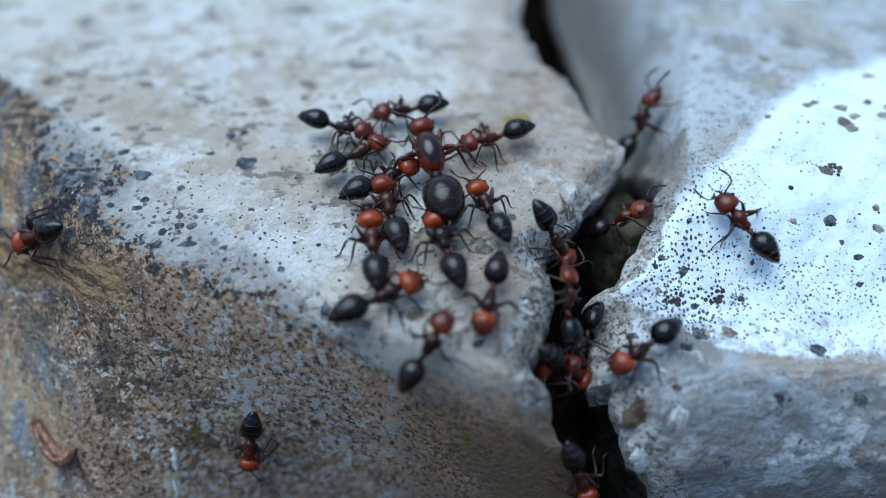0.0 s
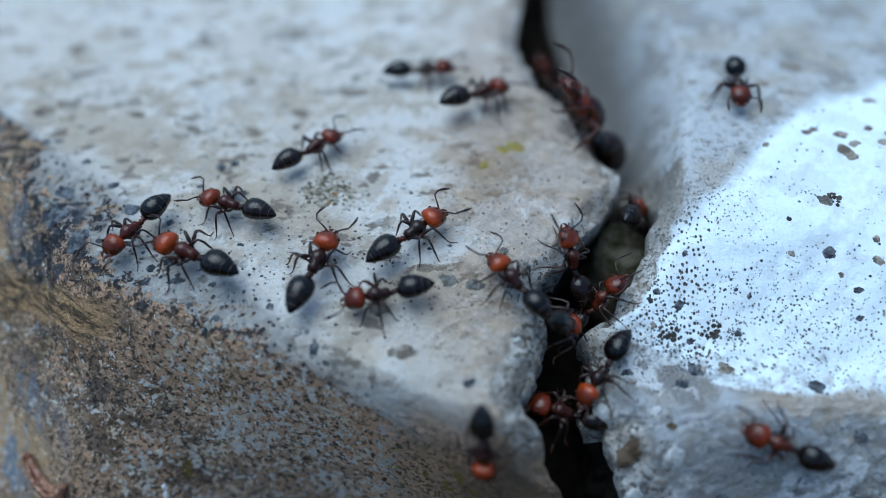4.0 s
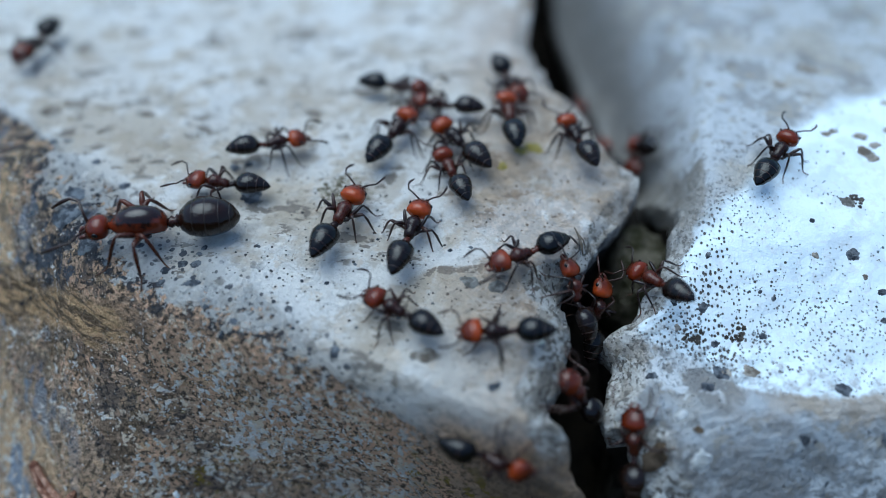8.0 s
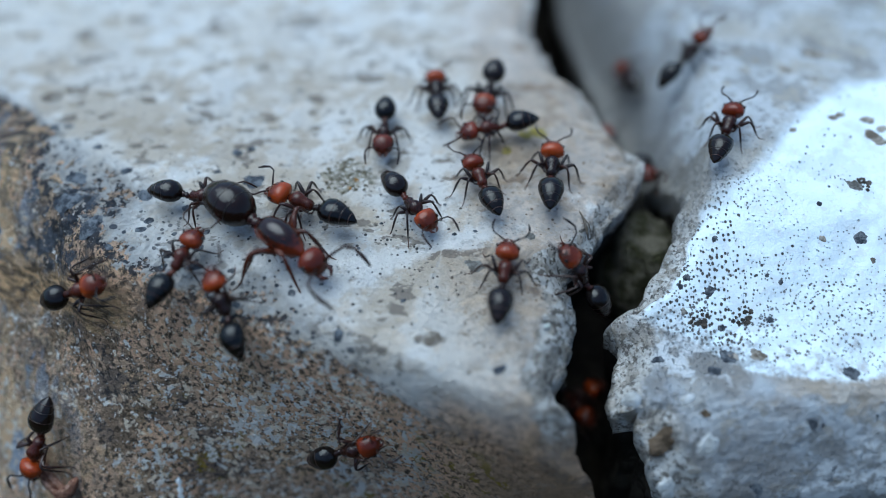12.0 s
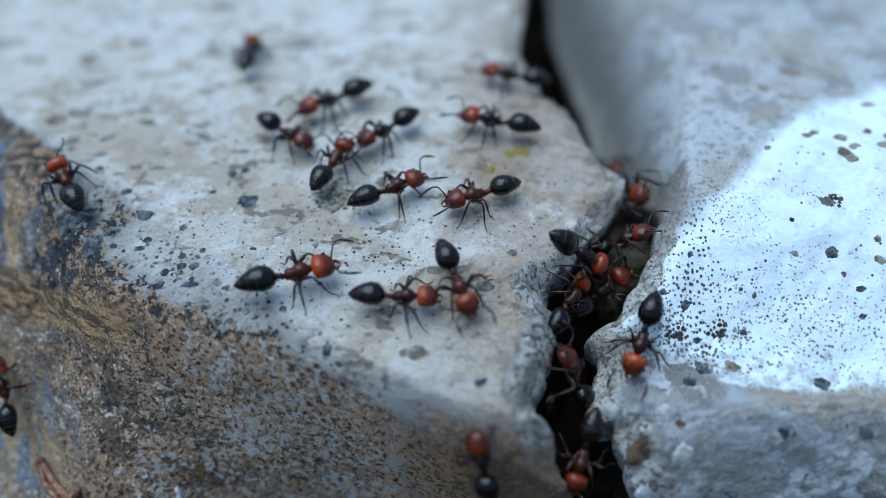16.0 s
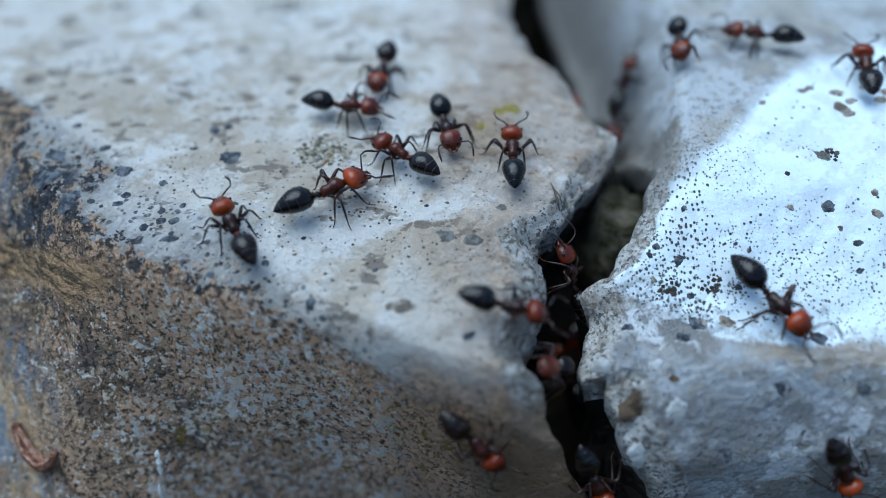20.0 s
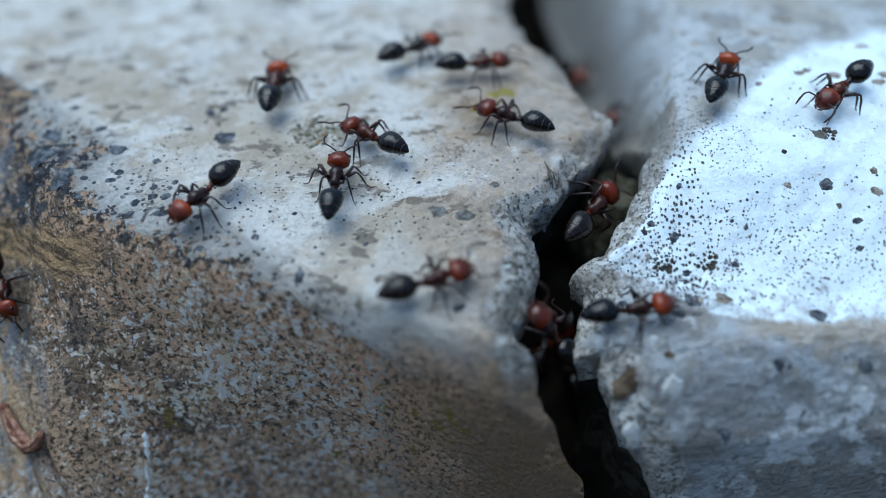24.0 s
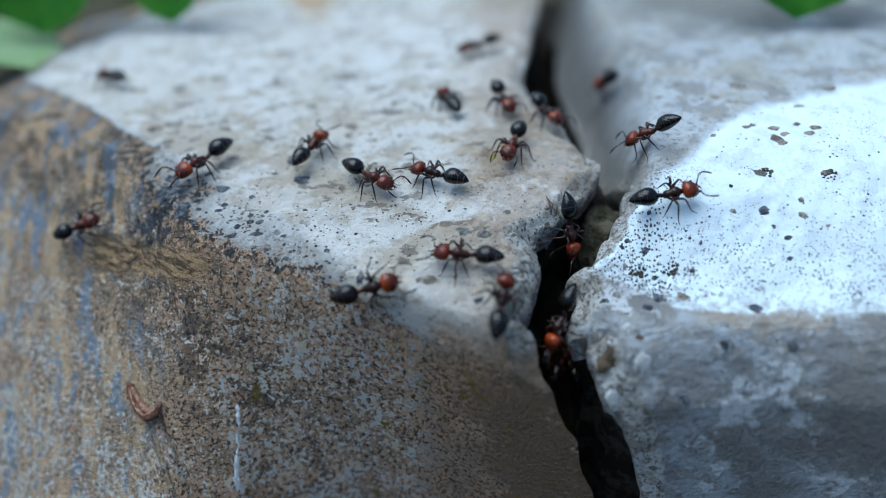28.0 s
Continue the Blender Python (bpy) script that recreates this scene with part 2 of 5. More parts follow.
    # a blue-black crust on the far corner and fibrous ochre streaks under it
    reach = n.math("ADD", n.math("SQRT", n.math("ADD", n.math("POWER", n.math("MULTIPLY_ADD", n.x, 0.9, 1.93), 2.0), n.math("POWER", n.math("ADD", n.y, -0.17), 2.0))), n.math("MULTIPLY_ADD", n.noise(4.5, 5, 0.7), 0.7, -0.35))
    crusted = n.math("MULTIPLY", n.step(reach, 0.17, 0.35, 1.0, 0.0), n.patch(10, 0.60, 0.03, 0.95, 5, 0.72))
    color = n.mix(crusted, color, n.mix(n.patch(8, 0.5, 0.05), (0.030, 0.034, 0.045), (0.10, 0.115, 0.15)))
    band = n.math("ADD", n.math("SUBTRACT", n.z, n.math("MULTIPLY_ADD", n.x, 0.26, 0.25)), n.math("MULTIPLY_ADD", n.noise(3.5, 4, 0.65), 0.24, -0.12))
    ochre = n.math("MULTIPLY", n.math("MULTIPLY", n.step(n.math("ABSOLUTE", band), 0.04, 0.13, 0.9, 0.0), n.step(n.x, -1.75, -1.45, 1.0, 0.0)), n.step(n.x, -3.3, -2.6))
    fibre = n.patch(12, 0.5, 0.04, 1.0, 4, 0.7, n.stretch(0.35, 0.55, 2.2))
    color = n.mix(n.math("MULTIPLY", ochre, n.patch(8, 0.8, 0.05)), color, n.mix(fibre, (0.20, 0.135, 0.08), (0.74, 0.49, 0.26)))
    lip = n.step(n.math("ADD", rim_of(n), n.math("MULTIPLY_ADD", n.noise(6, 4, 0.65), 0.9, -0.45)), 0.42, 0.56)
    color = n.mix(n.math("MULTIPLY", lip, n.math("MULTIPLY", n.step(n.y, 0.1, 0.5, 1.0, 0.5), n.step(n.z, -0.50, -0.22))), color, broken_stone(n))
    height = n.math("ADD", n.math("MULTIPLY", n.noise(26, 5, 0.7), n.step(over, -0.05, 0.1, 2.4, 0.5)), n.math("MULTIPLY", white, 0.4))
    height = n.math("SUBTRACT", height, n.math("MULTIPLY", grit, 0.25))
    return n.done(color, height, 0.07)


def right_stone_material():
    n = Nodes("bright_limewashed_stone", 0.6, 0.4)
    wobble = n.noise(1.3, 5, 0.65)
    # plain is the grey stone, set darker to carry the front's shade
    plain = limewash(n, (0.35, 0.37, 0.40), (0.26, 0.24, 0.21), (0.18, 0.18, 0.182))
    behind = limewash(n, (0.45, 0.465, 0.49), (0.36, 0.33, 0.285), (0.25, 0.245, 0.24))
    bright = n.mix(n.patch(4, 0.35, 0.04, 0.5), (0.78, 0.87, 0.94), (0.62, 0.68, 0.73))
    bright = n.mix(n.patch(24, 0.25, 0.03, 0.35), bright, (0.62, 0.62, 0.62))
    # pores: a close field over the shoulder and beside the cleft, strewn elsewhere
    shoulder = n.math("MULTIPLY", n.step(n.y, -0.66, -0.5), n.step(n.math("ADD", n.y, n.math("MULTIPLY", wobble, 0.5)), 0.0, 0.3, 1.0, 0.0))
    field = n.math("MULTIPLY", shoulder, n.patch(1.5, 0.65, 0.03, 1.0, 3))
    field = n.math("MAXIMUM", field, n.math("MULTIPLY", n.step(n.x, 1.2, 1.5, 0.9, 0.0), n.step(n.y, 0.1, 0.6, 1.0, 0.0)))
    # large oval pores beside the cleft, a fine close-set band along the shoulder
    uneven = n.noise(7, 3, 0.6)
    beside = n.math("MULTIPLY", n.step(n.math("MULTIPLY_ADD", uneven, 0.5, n.x), 1.72, 2.05, 1.0, 0.0), n.math("MULTIPLY", n.step(n.y, -0.62, -0.40), n.step(n.y, 0.30, 0.75, 1.0, 0.0)))
    large = n.step(n.math("SUBTRACT", n.cells(38, 0.75, n.stretch(1.2, 0.85, 1.0)), n.math("MULTIPLY", n.math("MULTIPLY_ADD", uneven, 0.55, 0.0), beside)), -0.03, 0.06, 1.0, 0.0)
    large = n.math("MULTIPLY", large, n.step(beside, 0.05, 0.3))
    fine = n.step(n.math("SUBTRACT", n.cells(42, 0.8), n.math("MULTIPLY", n.math("MULTIPLY_ADD", n.noise(5, 3, 0.6), 0.8, -0.18), field)), 0.0, 0.05, 0.9, 0.0)
    pores = n.math("MAXIMUM", large, n.math("MULTIPLY", fine, n.step(field, 0.05, 0.4)))
    strewn = n.math("MULTIPLY", n.step(n.cells(17), 0.10, 0.15, 1.0, 0.0), n.patch(3.1, 0.45, 0.03, 1.0, 3))
    tiny = n.math("MULTIPLY", n.step(n.cells(44), 0.13, 0.22, 0.85, 0.0), n.patch(2.0, 0.5, 0.04))
    pores = n.math("MAXIMUM", n.math("MAXIMUM", pores, strewn), tiny)
    bright = n.mix(pores, bright, (0.07, 0.062, 0.058))
    spot = n.patch(11, 0.06, 0.02)
    bright = n.mix(spot, bright, (0.20, 0.18, 0.165))
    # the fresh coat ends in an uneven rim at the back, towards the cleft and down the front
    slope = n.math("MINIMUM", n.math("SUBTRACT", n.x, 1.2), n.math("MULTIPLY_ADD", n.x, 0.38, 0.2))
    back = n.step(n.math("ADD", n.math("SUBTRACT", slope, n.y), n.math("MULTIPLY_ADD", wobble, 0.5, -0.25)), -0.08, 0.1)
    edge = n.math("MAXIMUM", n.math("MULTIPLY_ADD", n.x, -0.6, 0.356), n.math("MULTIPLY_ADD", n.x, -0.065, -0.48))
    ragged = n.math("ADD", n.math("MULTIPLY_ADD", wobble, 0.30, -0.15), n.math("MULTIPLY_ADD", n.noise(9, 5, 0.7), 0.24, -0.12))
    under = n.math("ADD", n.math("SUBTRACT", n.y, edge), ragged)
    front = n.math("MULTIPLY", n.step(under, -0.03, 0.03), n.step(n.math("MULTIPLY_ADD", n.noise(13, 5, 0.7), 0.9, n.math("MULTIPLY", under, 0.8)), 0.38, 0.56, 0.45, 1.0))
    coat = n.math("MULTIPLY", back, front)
    plain = n.mix(n.patch(5.5, 0.12, 0.03, 0.85), plain, (0.10, 0.11, 0.14))
    plain = n.mix(n.patch(3.6, 0.25, 0.03, 0.8), plain, (0.60, 0.62, 0.65))
    band = n.math("MULTIPLY", n.step(under, -0.16, -0.08), n.step(n.x, 1.45, 1.8))
    plain = n.mix(n.math("MULTIPLY", band, n.patch(2.2, 0.6, 0.05, 0.7)), plain, (0.33, 0.27, 0.205))
    plain = n.mix(n.patch(1.5, 0.35, 0.06, 0.6), plain, (0.19, 0.175, 0.165))
    dusky = n.math("MULTIPLY", n.step(n.math("ADD", n.y, wobble), 2.6, 3.6), n.math("MULTIPLY", n.step(n.x, 1.5, 2.2), n.patch(1.2, 0.72, 0.05, 0.95)))
    behind = n.mix(dusky, behind, (0.21, 0.20, 0.185))
    behind = n.mix(n.patch(5.0, 0.16, 0.025, 0.85, 4, 0.65, n.stretch(0.6, 1, 1)), behind, (0.20, 0.18, 0.155))
    # the low flank's shade painted as colour, deeper towards the cleft
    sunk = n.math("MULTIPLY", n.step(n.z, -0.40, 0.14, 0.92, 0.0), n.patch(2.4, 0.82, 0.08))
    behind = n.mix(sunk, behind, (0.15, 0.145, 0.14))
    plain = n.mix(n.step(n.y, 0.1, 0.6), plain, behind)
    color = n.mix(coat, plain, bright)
    crumbs = n.patch(9, 0.15, 0.03)
    color = n.mix(n.math("MULTIPLY", crumbs, n.step(coat, 0.0, 1.0, 0.7, 0.0)), color, (0.12, 0.115, 0.11))
    lip = n.step(n.math("ADD", rim_of(n), n.math("MULTIPLY_ADD", n.noise(5, 5, 0.65), 1.0, -0.5)), 0.34, 0.56)
    # behind the front, the lip gets a darker tone for the flank's shade
    color = n.mix(n.math("MULTIPLY", lip, n.step(n.y, 1.2, 1.8, 0.92, 0.4)), color, n.mix(n.step(n.y, -0.1, 0.3, 0.0, 0.75), broken_stone(n), (0.20, 0.185, 0.165)))
    height = n.math("ADD", n.math("MULTIPLY", n.noise(20, 4, 0.65), n.step(coat, 0.0, 1.0, 0.30, 0.12)), n.math("MULTIPLY", pores, -0.6))
    return n.done(color, height, 0.07)


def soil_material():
    n = Nodes("shade_black_soil", 0.95, 0.1)
    # near black, so the floor's colour itself holds the deep cleft's shade
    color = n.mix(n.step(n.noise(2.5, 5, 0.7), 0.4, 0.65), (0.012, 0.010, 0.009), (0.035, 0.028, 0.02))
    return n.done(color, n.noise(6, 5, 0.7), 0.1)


def ground_material():
    n = Nodes("leaf_littered_ground", 0.95, 0.1)
    color = n.mix(n.step(n.noise(0.25, 5, 0.7), 0.4, 0.62), (0.045, 0.05, 0.02), (0.09, 0.075, 0.05))
    return n.done(color, n.noise(0.8, 5, 0.7), 0.5)


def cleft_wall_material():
    n = Nodes("shade_dark_stone", 0.95, 0.1)
    # stone tones held very low: the cleft's shade is put into the colour
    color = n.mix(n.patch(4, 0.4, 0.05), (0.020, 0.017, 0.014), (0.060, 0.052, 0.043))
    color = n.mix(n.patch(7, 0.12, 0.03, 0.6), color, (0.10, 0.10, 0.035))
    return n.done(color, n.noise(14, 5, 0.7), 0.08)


def plain(name, color, other, scale=12, rough=0.8, relief=0.03):
    n = Nodes(name, rough, 0.2)
    return n.done(n.mix(n.step(n.noise(scale, 4, 0.65), 0.4, 0.62), color, other), n.noise(scale * 2.2, 4, 0.7), relief)


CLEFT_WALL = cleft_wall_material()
LEFT_STONE, RIGHT_STONE, SOIL, GROUND = left_stone_material(), right_stone_material(), soil_material(), ground_material()


# ---- the lie of the stones, in centimetres ----
def along(table, v):
    """Smooth course through (position, value) pairs."""
    if v <= table[0][0]:
        return table[0][1]
    for (a, p), (b, q) in zip(table, table[1:]):
        if v <= b:
            k = (v - a) / (b - a)
            return p + (q - p) * k
    return table[-1][1]


def ease(a, b, v):
    k = min(max((v - a) / (b - a), 0.0), 1.0)
    return k * k * (3 - 2 * k)


# the cleft: where each stone ends, x by y
LEFT_RIM = ((-1.6, 1.3), (-1.13, 1.02), (-1.06, 0.89), (-1.03, 0.81), (-0.99, 0.73), (-0.96, 0.675), (-0.92, 0.64), (-0.86, 0.615), (-0.79, 0.57), (-0.75, 0.54), (-0.70, 0.535), (-0.64, 0.565), (-0.57, 0.595), (-0.48, 0.63),
            (-0.40, 0.67), (-0.33, 0.69), (-0.24, 0.66), (-0.12, 0.62), (-0.05, 0.65), (0.0, 0.70), (0.03, 0.77), (0.08, 0.80), (0.15, 0.86), (0.25, 0.92), (0.36, 0.99), (0.46, 1.08), (0.62, 1.17),
            (0.75, 1.12), (1.0, 0.98), (1.4, 0.90), (1.56, 0.76), (2.1, 0.62), (2.6, 0.70), (3.6, 0.80), (5.4, 1.05))
RIGHT_RIM = ((-1.7, 1.75), (-1.13, 1.36), (-1.06, 1.25), (-1.01, 1.14), (-0.97, 1.09), (-0.91, 1.04), (-0.86, 1.01), (-0.80, 0.995), (-0.745, 0.97), (-0.725, 0.85), (-0.66, 0.825), (-0.61, 0.85),
             (-0.54, 0.90), (-0.46, 0.91), (-0.38, 0.93), (-0.32, 0.90), (-0.27, 0.86), (-0.22, 0.96), (-0.185, 1.05), (-0.12, 1.09), (-0.02, 1.17), (0.08, 1.22), (0.4, 1.37), (0.62, 1.38), (0.75, 1.30),
             (1.0, 1.20), (1.4, 1.22), (1.84, 1.22), (2.3, 1.20), (2.9, 1.13), (3.6, 1.10), (5.4, 1.25))
# where the right stone's sloping flank begins, x by y
FLANK_TOP = ((-0.3, 1.1), (0.3, 1.40), (0.6, 1.50), (1.0, 1.62), (1.5, 1.75), (2.2, 1.72), (3.3, 1.6), (4.6, 1.6))
# the broken front edge of each stone, y by x, and how steeply the front falls
LEFT_EDGE = ((-5.5, 2.6), (-4.5, 2.0), (-3.43, 1.45), (-2.69, 0.90), (-2.12, 0.46), (-1.86, 0.06), (-1.57, -0.12), (-1.23, -0.22), (-0.99, -0.34), (-0.73, -0.42),
             (-0.5, -0.48), (-0.09, -0.62), (0.3, -0.78), (0.7, -0.86), (1.3, -0.9))
LEFT_FALL = ((-3.0, 0.75), (-1.95, 0.9), (-1.5, 1.6), (-1.12, 2.8), (-0.74, 4.2), (-0.4, 6.0), (0.3, 7.5), (1.0, 7.5))
RIGHT_EDGE = ((0.4, -0.9), (0.8, -0.80), (1.4, -0.66), (2.2, -0.62), (3.0, -0.66), (5.0, -0.7))
LEFT_TOP = ((-1.2, -0.30), (-0.7, -0.13), (-0.46, -0.08), (-0.13, 0.0), (0.5, 0.07), (0.9, 0.10), (1.8, 0.09), (3.0, 0.0), (4.0, -0.08), (5.0, -0.20), (6.0, -0.42), (7.0, -1.0), (8.0, -2.4), (9.3, -7.0))
RIGHT_TOP = ((-0.9, -0.36), (-0.68, -0.31), (-0.45, -0.27), (-0.25, -0.16), (0.0, 0.0), (0.3, 0.15), (0.7, 0.24), (1.5, 0.25), (2.6, 0.19), (3.6, 0.08), (4.4, -0.02), (5.2, -0.14), (6.0, -0.34), (7.0, -1.0), (8.0, -2.6), (9.3, -7.0))


def fall(d, steep, round_off):
    """How far a front has dropped, d past its edge."""
    if d <= 0:
        return 0.0
    if d < round_off:
        return steep * d * d / (2 * round_off)
    return steep * (d - round_off / 2)


def soft(table, v, w):
    return (along(table, v - w) + along(table, v) * 2 + along(table, v + w)) / 4


def left_height(x, y):
    z = soft(LEFT_TOP, y, 0.15)
    z -= fall(soft(LEFT_EDGE, x, 0.15) - y, soft(LEFT_FALL, x, 0.1), 0.20)
    z -= 0.07 * max(0.0, -3.0 - x) ** 2
    z -= (0.06 + 0.04 * ease(0.25, -0.1, y)) * ease(0.16, 0.0, along(LEFT_RIM, y) - x) ** 2
    return z


def right_height(x, y):
    z = soft(RIGHT_TOP, y, 0.12)
    z -= fall(soft(RIGHT_EDGE, x, 0.15) - y, 1.7, 0.3)
    z -= 3.4 * max(0.0, soft(RIGHT_EDGE, x, 0.15) - y - 0.36)
    rim, top = along(RIGHT_RIM, y), soft(FLANK_TOP, y, 0.15)
    deep = 0.75 * ease(0.2, 1.2, y)
    z -= deep * ease(top, rim, x) if top > rim + 0.02 else 0.0
    z -= (0.06 + 0.05 * ease(0.1, -0.3, y)) * ease(0.24, 0.0, x - rim) ** 2
    return z


def cleft_height(x, y):
    return -0.9 - 0.6 * ease(0.2, -1.0, y) - 0.9 * ease(0.9, 1.8, y)


def ground_at(x, y):
    """The height of whatever an ant would stand on."""
    if x <= along(LEFT_RIM, y):
        return left_height(x, y)
    if x >= along(RIGHT_RIM, y):
        return right_height(x, y)
    return cleft_height(x, y)


# ---- building helpers ----
def mesh_from(name, verts, faces, mats, smooth=True):
    data = bpy.data.meshes.new(name)
    data.from_pydata([(x * CM, y * CM, z * CM) for x, y, z in verts], [], faces)
    for m in mats:
        data.materials.append(m)
    if smooth:
        data.shade_smooth()
    return data


def part(name, bm, material, parent, label=""):
    """Links a bmesh, drawn in centimetres, as one mesh object under a thing or a part."""
    data = bpy.data.meshes.new(name)
    bmesh.ops.scale(bm, vec=(CM, CM, CM), verts=bm.verts)
    bm.to_mesh(data)
    bm.free()
    data.materials.append(material)
    data.shade_smooth()
    ob = new(name, data)
    ob.parent = parent
    return tagged(ob, label) if label else ob


def rough_relief(x, y, z):
    """Uneven stone: broad swells, knobs and grit."""
    p = Vector((x, y, z))
    return 0.035 * noise.noise(p * 1.3) + 0.024 * noise.noise(p * 3.1) + 0.013 * noise.noise(p * 7.3) + 0.009 * noise.noise(p * 16.0)


def spaced(stops):
    """Positions from (value, step) stops: fine where the step is small."""
    out = []
    for (a, s), (b, _) in zip(stops, stops[1:]):
        k = max(1, round(abs(b - a) / s))
        out += [a + (b - a) * i / k for i in range(k)]
    return out + [stops[-1][0]]


def stone_sheet(name, height, edge, rim, side, outer, material):
    """One stone: its top and front as a sheet that bends down into the cleft and closes below."""
    fronts = spaced(((-12.0, 0.25), (-3.2, 0.06), (-1.6, 0.03), (-0.8, 0.018), (0.0, 0.005), (0.35, 0.010), (0.7, 0.02), (1.1, 0.15), (3.4, 0.3)))
    runs = spaced(((0.0, 0.025), (0.42, 0.0035), (1.0, 0.0035)) if side < 0 else ((0.0, 0.025), (0.52, 0.0045), (1.0, 0.0045)))
    lip = ((0.008, -0.015), (0.015, -0.04), (0.018, -0.08), (0.012, -0.13), (0.0, -0.2), (-0.02, -0.3), (-0.05, -0.45), (-0.08, -0.65), (-0.1, -0.9), (-0.1, -1.3), (-0.1, -7.0))
    verts, faces, lips, width = [], [], [], len(runs) + len(lip)
    for d in fronts:
        for r in runs:
            x, y = outer, soft(edge, outer, 0.15) - d
            for _ in range(4):
                x = outer + (along(rim, y) - outer) * r
                y = soft(edge, x, 0.15) - d
            y = max(y, -4.0)
            ragged = 0.030 * noise.noise(Vector((0.0, y * 4.0, 3.0 * side))) + 0.026 * noise.noise(Vector((7.0, y * 11.0, side))) + 0.022 * noise.noise(Vector((2.0, y * 27.0, side))) - 0.018 * abs(noise.noise(Vector((5.0, y * 8.0, side))))
            x += ragged * ease(0.90, 1.0, r)
            near_rim = ease(0.955, 1.0, r) * ease(3.0, 2.0, abs(y))
            z = max(height(x, y), -7.0) + rough_relief(x, y, 0.0 if d < 0 else -2 * d) * (1 + (-0.35 * ease(0.0, 0.3, d) if side > 0 else 0.25 * ease(0.0, 0.3, d)))
            if side > 0:
                knob = ease(0.05, 0.3, d) * ease(6.0, 4.0, abs(x))
                z += knob * (0.04 * abs(noise.noise(Vector((x * 2.6, d * 2.4, 1.0)))) + 0.012 * noise.noise(Vector((x * 6.5, d * 6.0, 1.0))))
            lips.append(ease(0.20 + 0.16 * ease(0.15, -0.1, y) if side < 0 else 0.20 + 0.10 * ease(-0.1, -0.3, y), 0.0, abs(along(rim, y) - x)) * ease(3.0, 2.0, abs(y)))
            z += near_rim * (0.055 * noise.noise(Vector((x * 9, y * 9, 4.0))) + 0.035 * noise.noise(Vector((x * 21, y * 21, 4.0))) - 0.02)
            verts.append((x, y, z))
        bx, by, bz = verts[-1]
        lips += [1.0] * len(lip)
        for out, down in lip:
            p = Vector((bx * 2, by * 2.2, down * 2.2))
            push = -abs(0.12 * noise.noise(p) + 0.06 * noise.noise(p * 3))
            k = min(1.0, -down * 4)
            verts.append((bx + side * -1 * (out + push * k), by, max(bz + down, -7.0)))
    for i in range(len(fronts) - 1):
        for j in range(width - 1):
            a = i * width + j
            quad = (a, a + 1, a + width + 1, a + width)
            faces.append(quad if side > 0 else quad[::-1])
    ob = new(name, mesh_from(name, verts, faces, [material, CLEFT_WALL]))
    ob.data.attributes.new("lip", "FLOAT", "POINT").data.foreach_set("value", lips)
    # lower lip faces take the wall colour with the shade painted in
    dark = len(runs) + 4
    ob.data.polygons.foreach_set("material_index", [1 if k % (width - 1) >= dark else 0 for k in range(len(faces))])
    return ob


left_stone = tagged(stone_sheet("stone_left", left_height, LEFT_EDGE, LEFT_RIM, -1, -5.2, LEFT_STONE),
                    "weathered whitewashed stone with a dark lichen-specked broken edge", "stone", kind="structure")
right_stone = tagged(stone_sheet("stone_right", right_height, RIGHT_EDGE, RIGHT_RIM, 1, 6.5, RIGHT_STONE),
                     "bright whitewashed stone with fine pores and a grey, shade-darkened front", "stone", kind="structure")

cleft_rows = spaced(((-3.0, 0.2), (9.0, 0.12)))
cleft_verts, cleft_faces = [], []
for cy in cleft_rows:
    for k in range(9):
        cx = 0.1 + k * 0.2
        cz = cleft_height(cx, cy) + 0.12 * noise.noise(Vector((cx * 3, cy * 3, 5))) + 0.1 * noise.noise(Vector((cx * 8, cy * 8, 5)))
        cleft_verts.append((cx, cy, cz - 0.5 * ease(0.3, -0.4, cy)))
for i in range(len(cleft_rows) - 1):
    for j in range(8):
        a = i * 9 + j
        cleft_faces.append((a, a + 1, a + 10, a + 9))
tagged(new("cleft_soil", mesh_from("cleft_soil", cleft_verts, cleft_faces, [SOIL])), "soil deep in the cleft between the stones, coloured shade-black", "soil", kind="structure")

ground_data = mesh_from("ground", [(-5000, -5000, -7.0), (5000, -5000, -7.0), (5000, 5000, -7.0), (-5000, 5000, -7.0)], [(0, 1, 2, 3)], [GROUND])
tagged(new("ground", ground_data), "dim leaf-littered ground under the stones", "ground", kind="structure")

# out of view, added to hold light back from the stones' front faces
blocker_verts = [(x, y, z) for z in (-7.0, 11.0) for x, y in ((-160, -34), (160, -34), (160, -54), (-160, -54))]
blocker_faces = [(0, 1, 5, 4), (1, 2, 6, 5), (2, 3, 7, 6), (3, 0, 4, 7), (4, 5, 6, 7)]
tagged(new("light_blocker", mesh_from("light_blocker", blocker_verts, blocker_faces, [GROUND], smooth=False)), "unseen low dark wall added to keep light off the fronts", "wall", kind="structure")


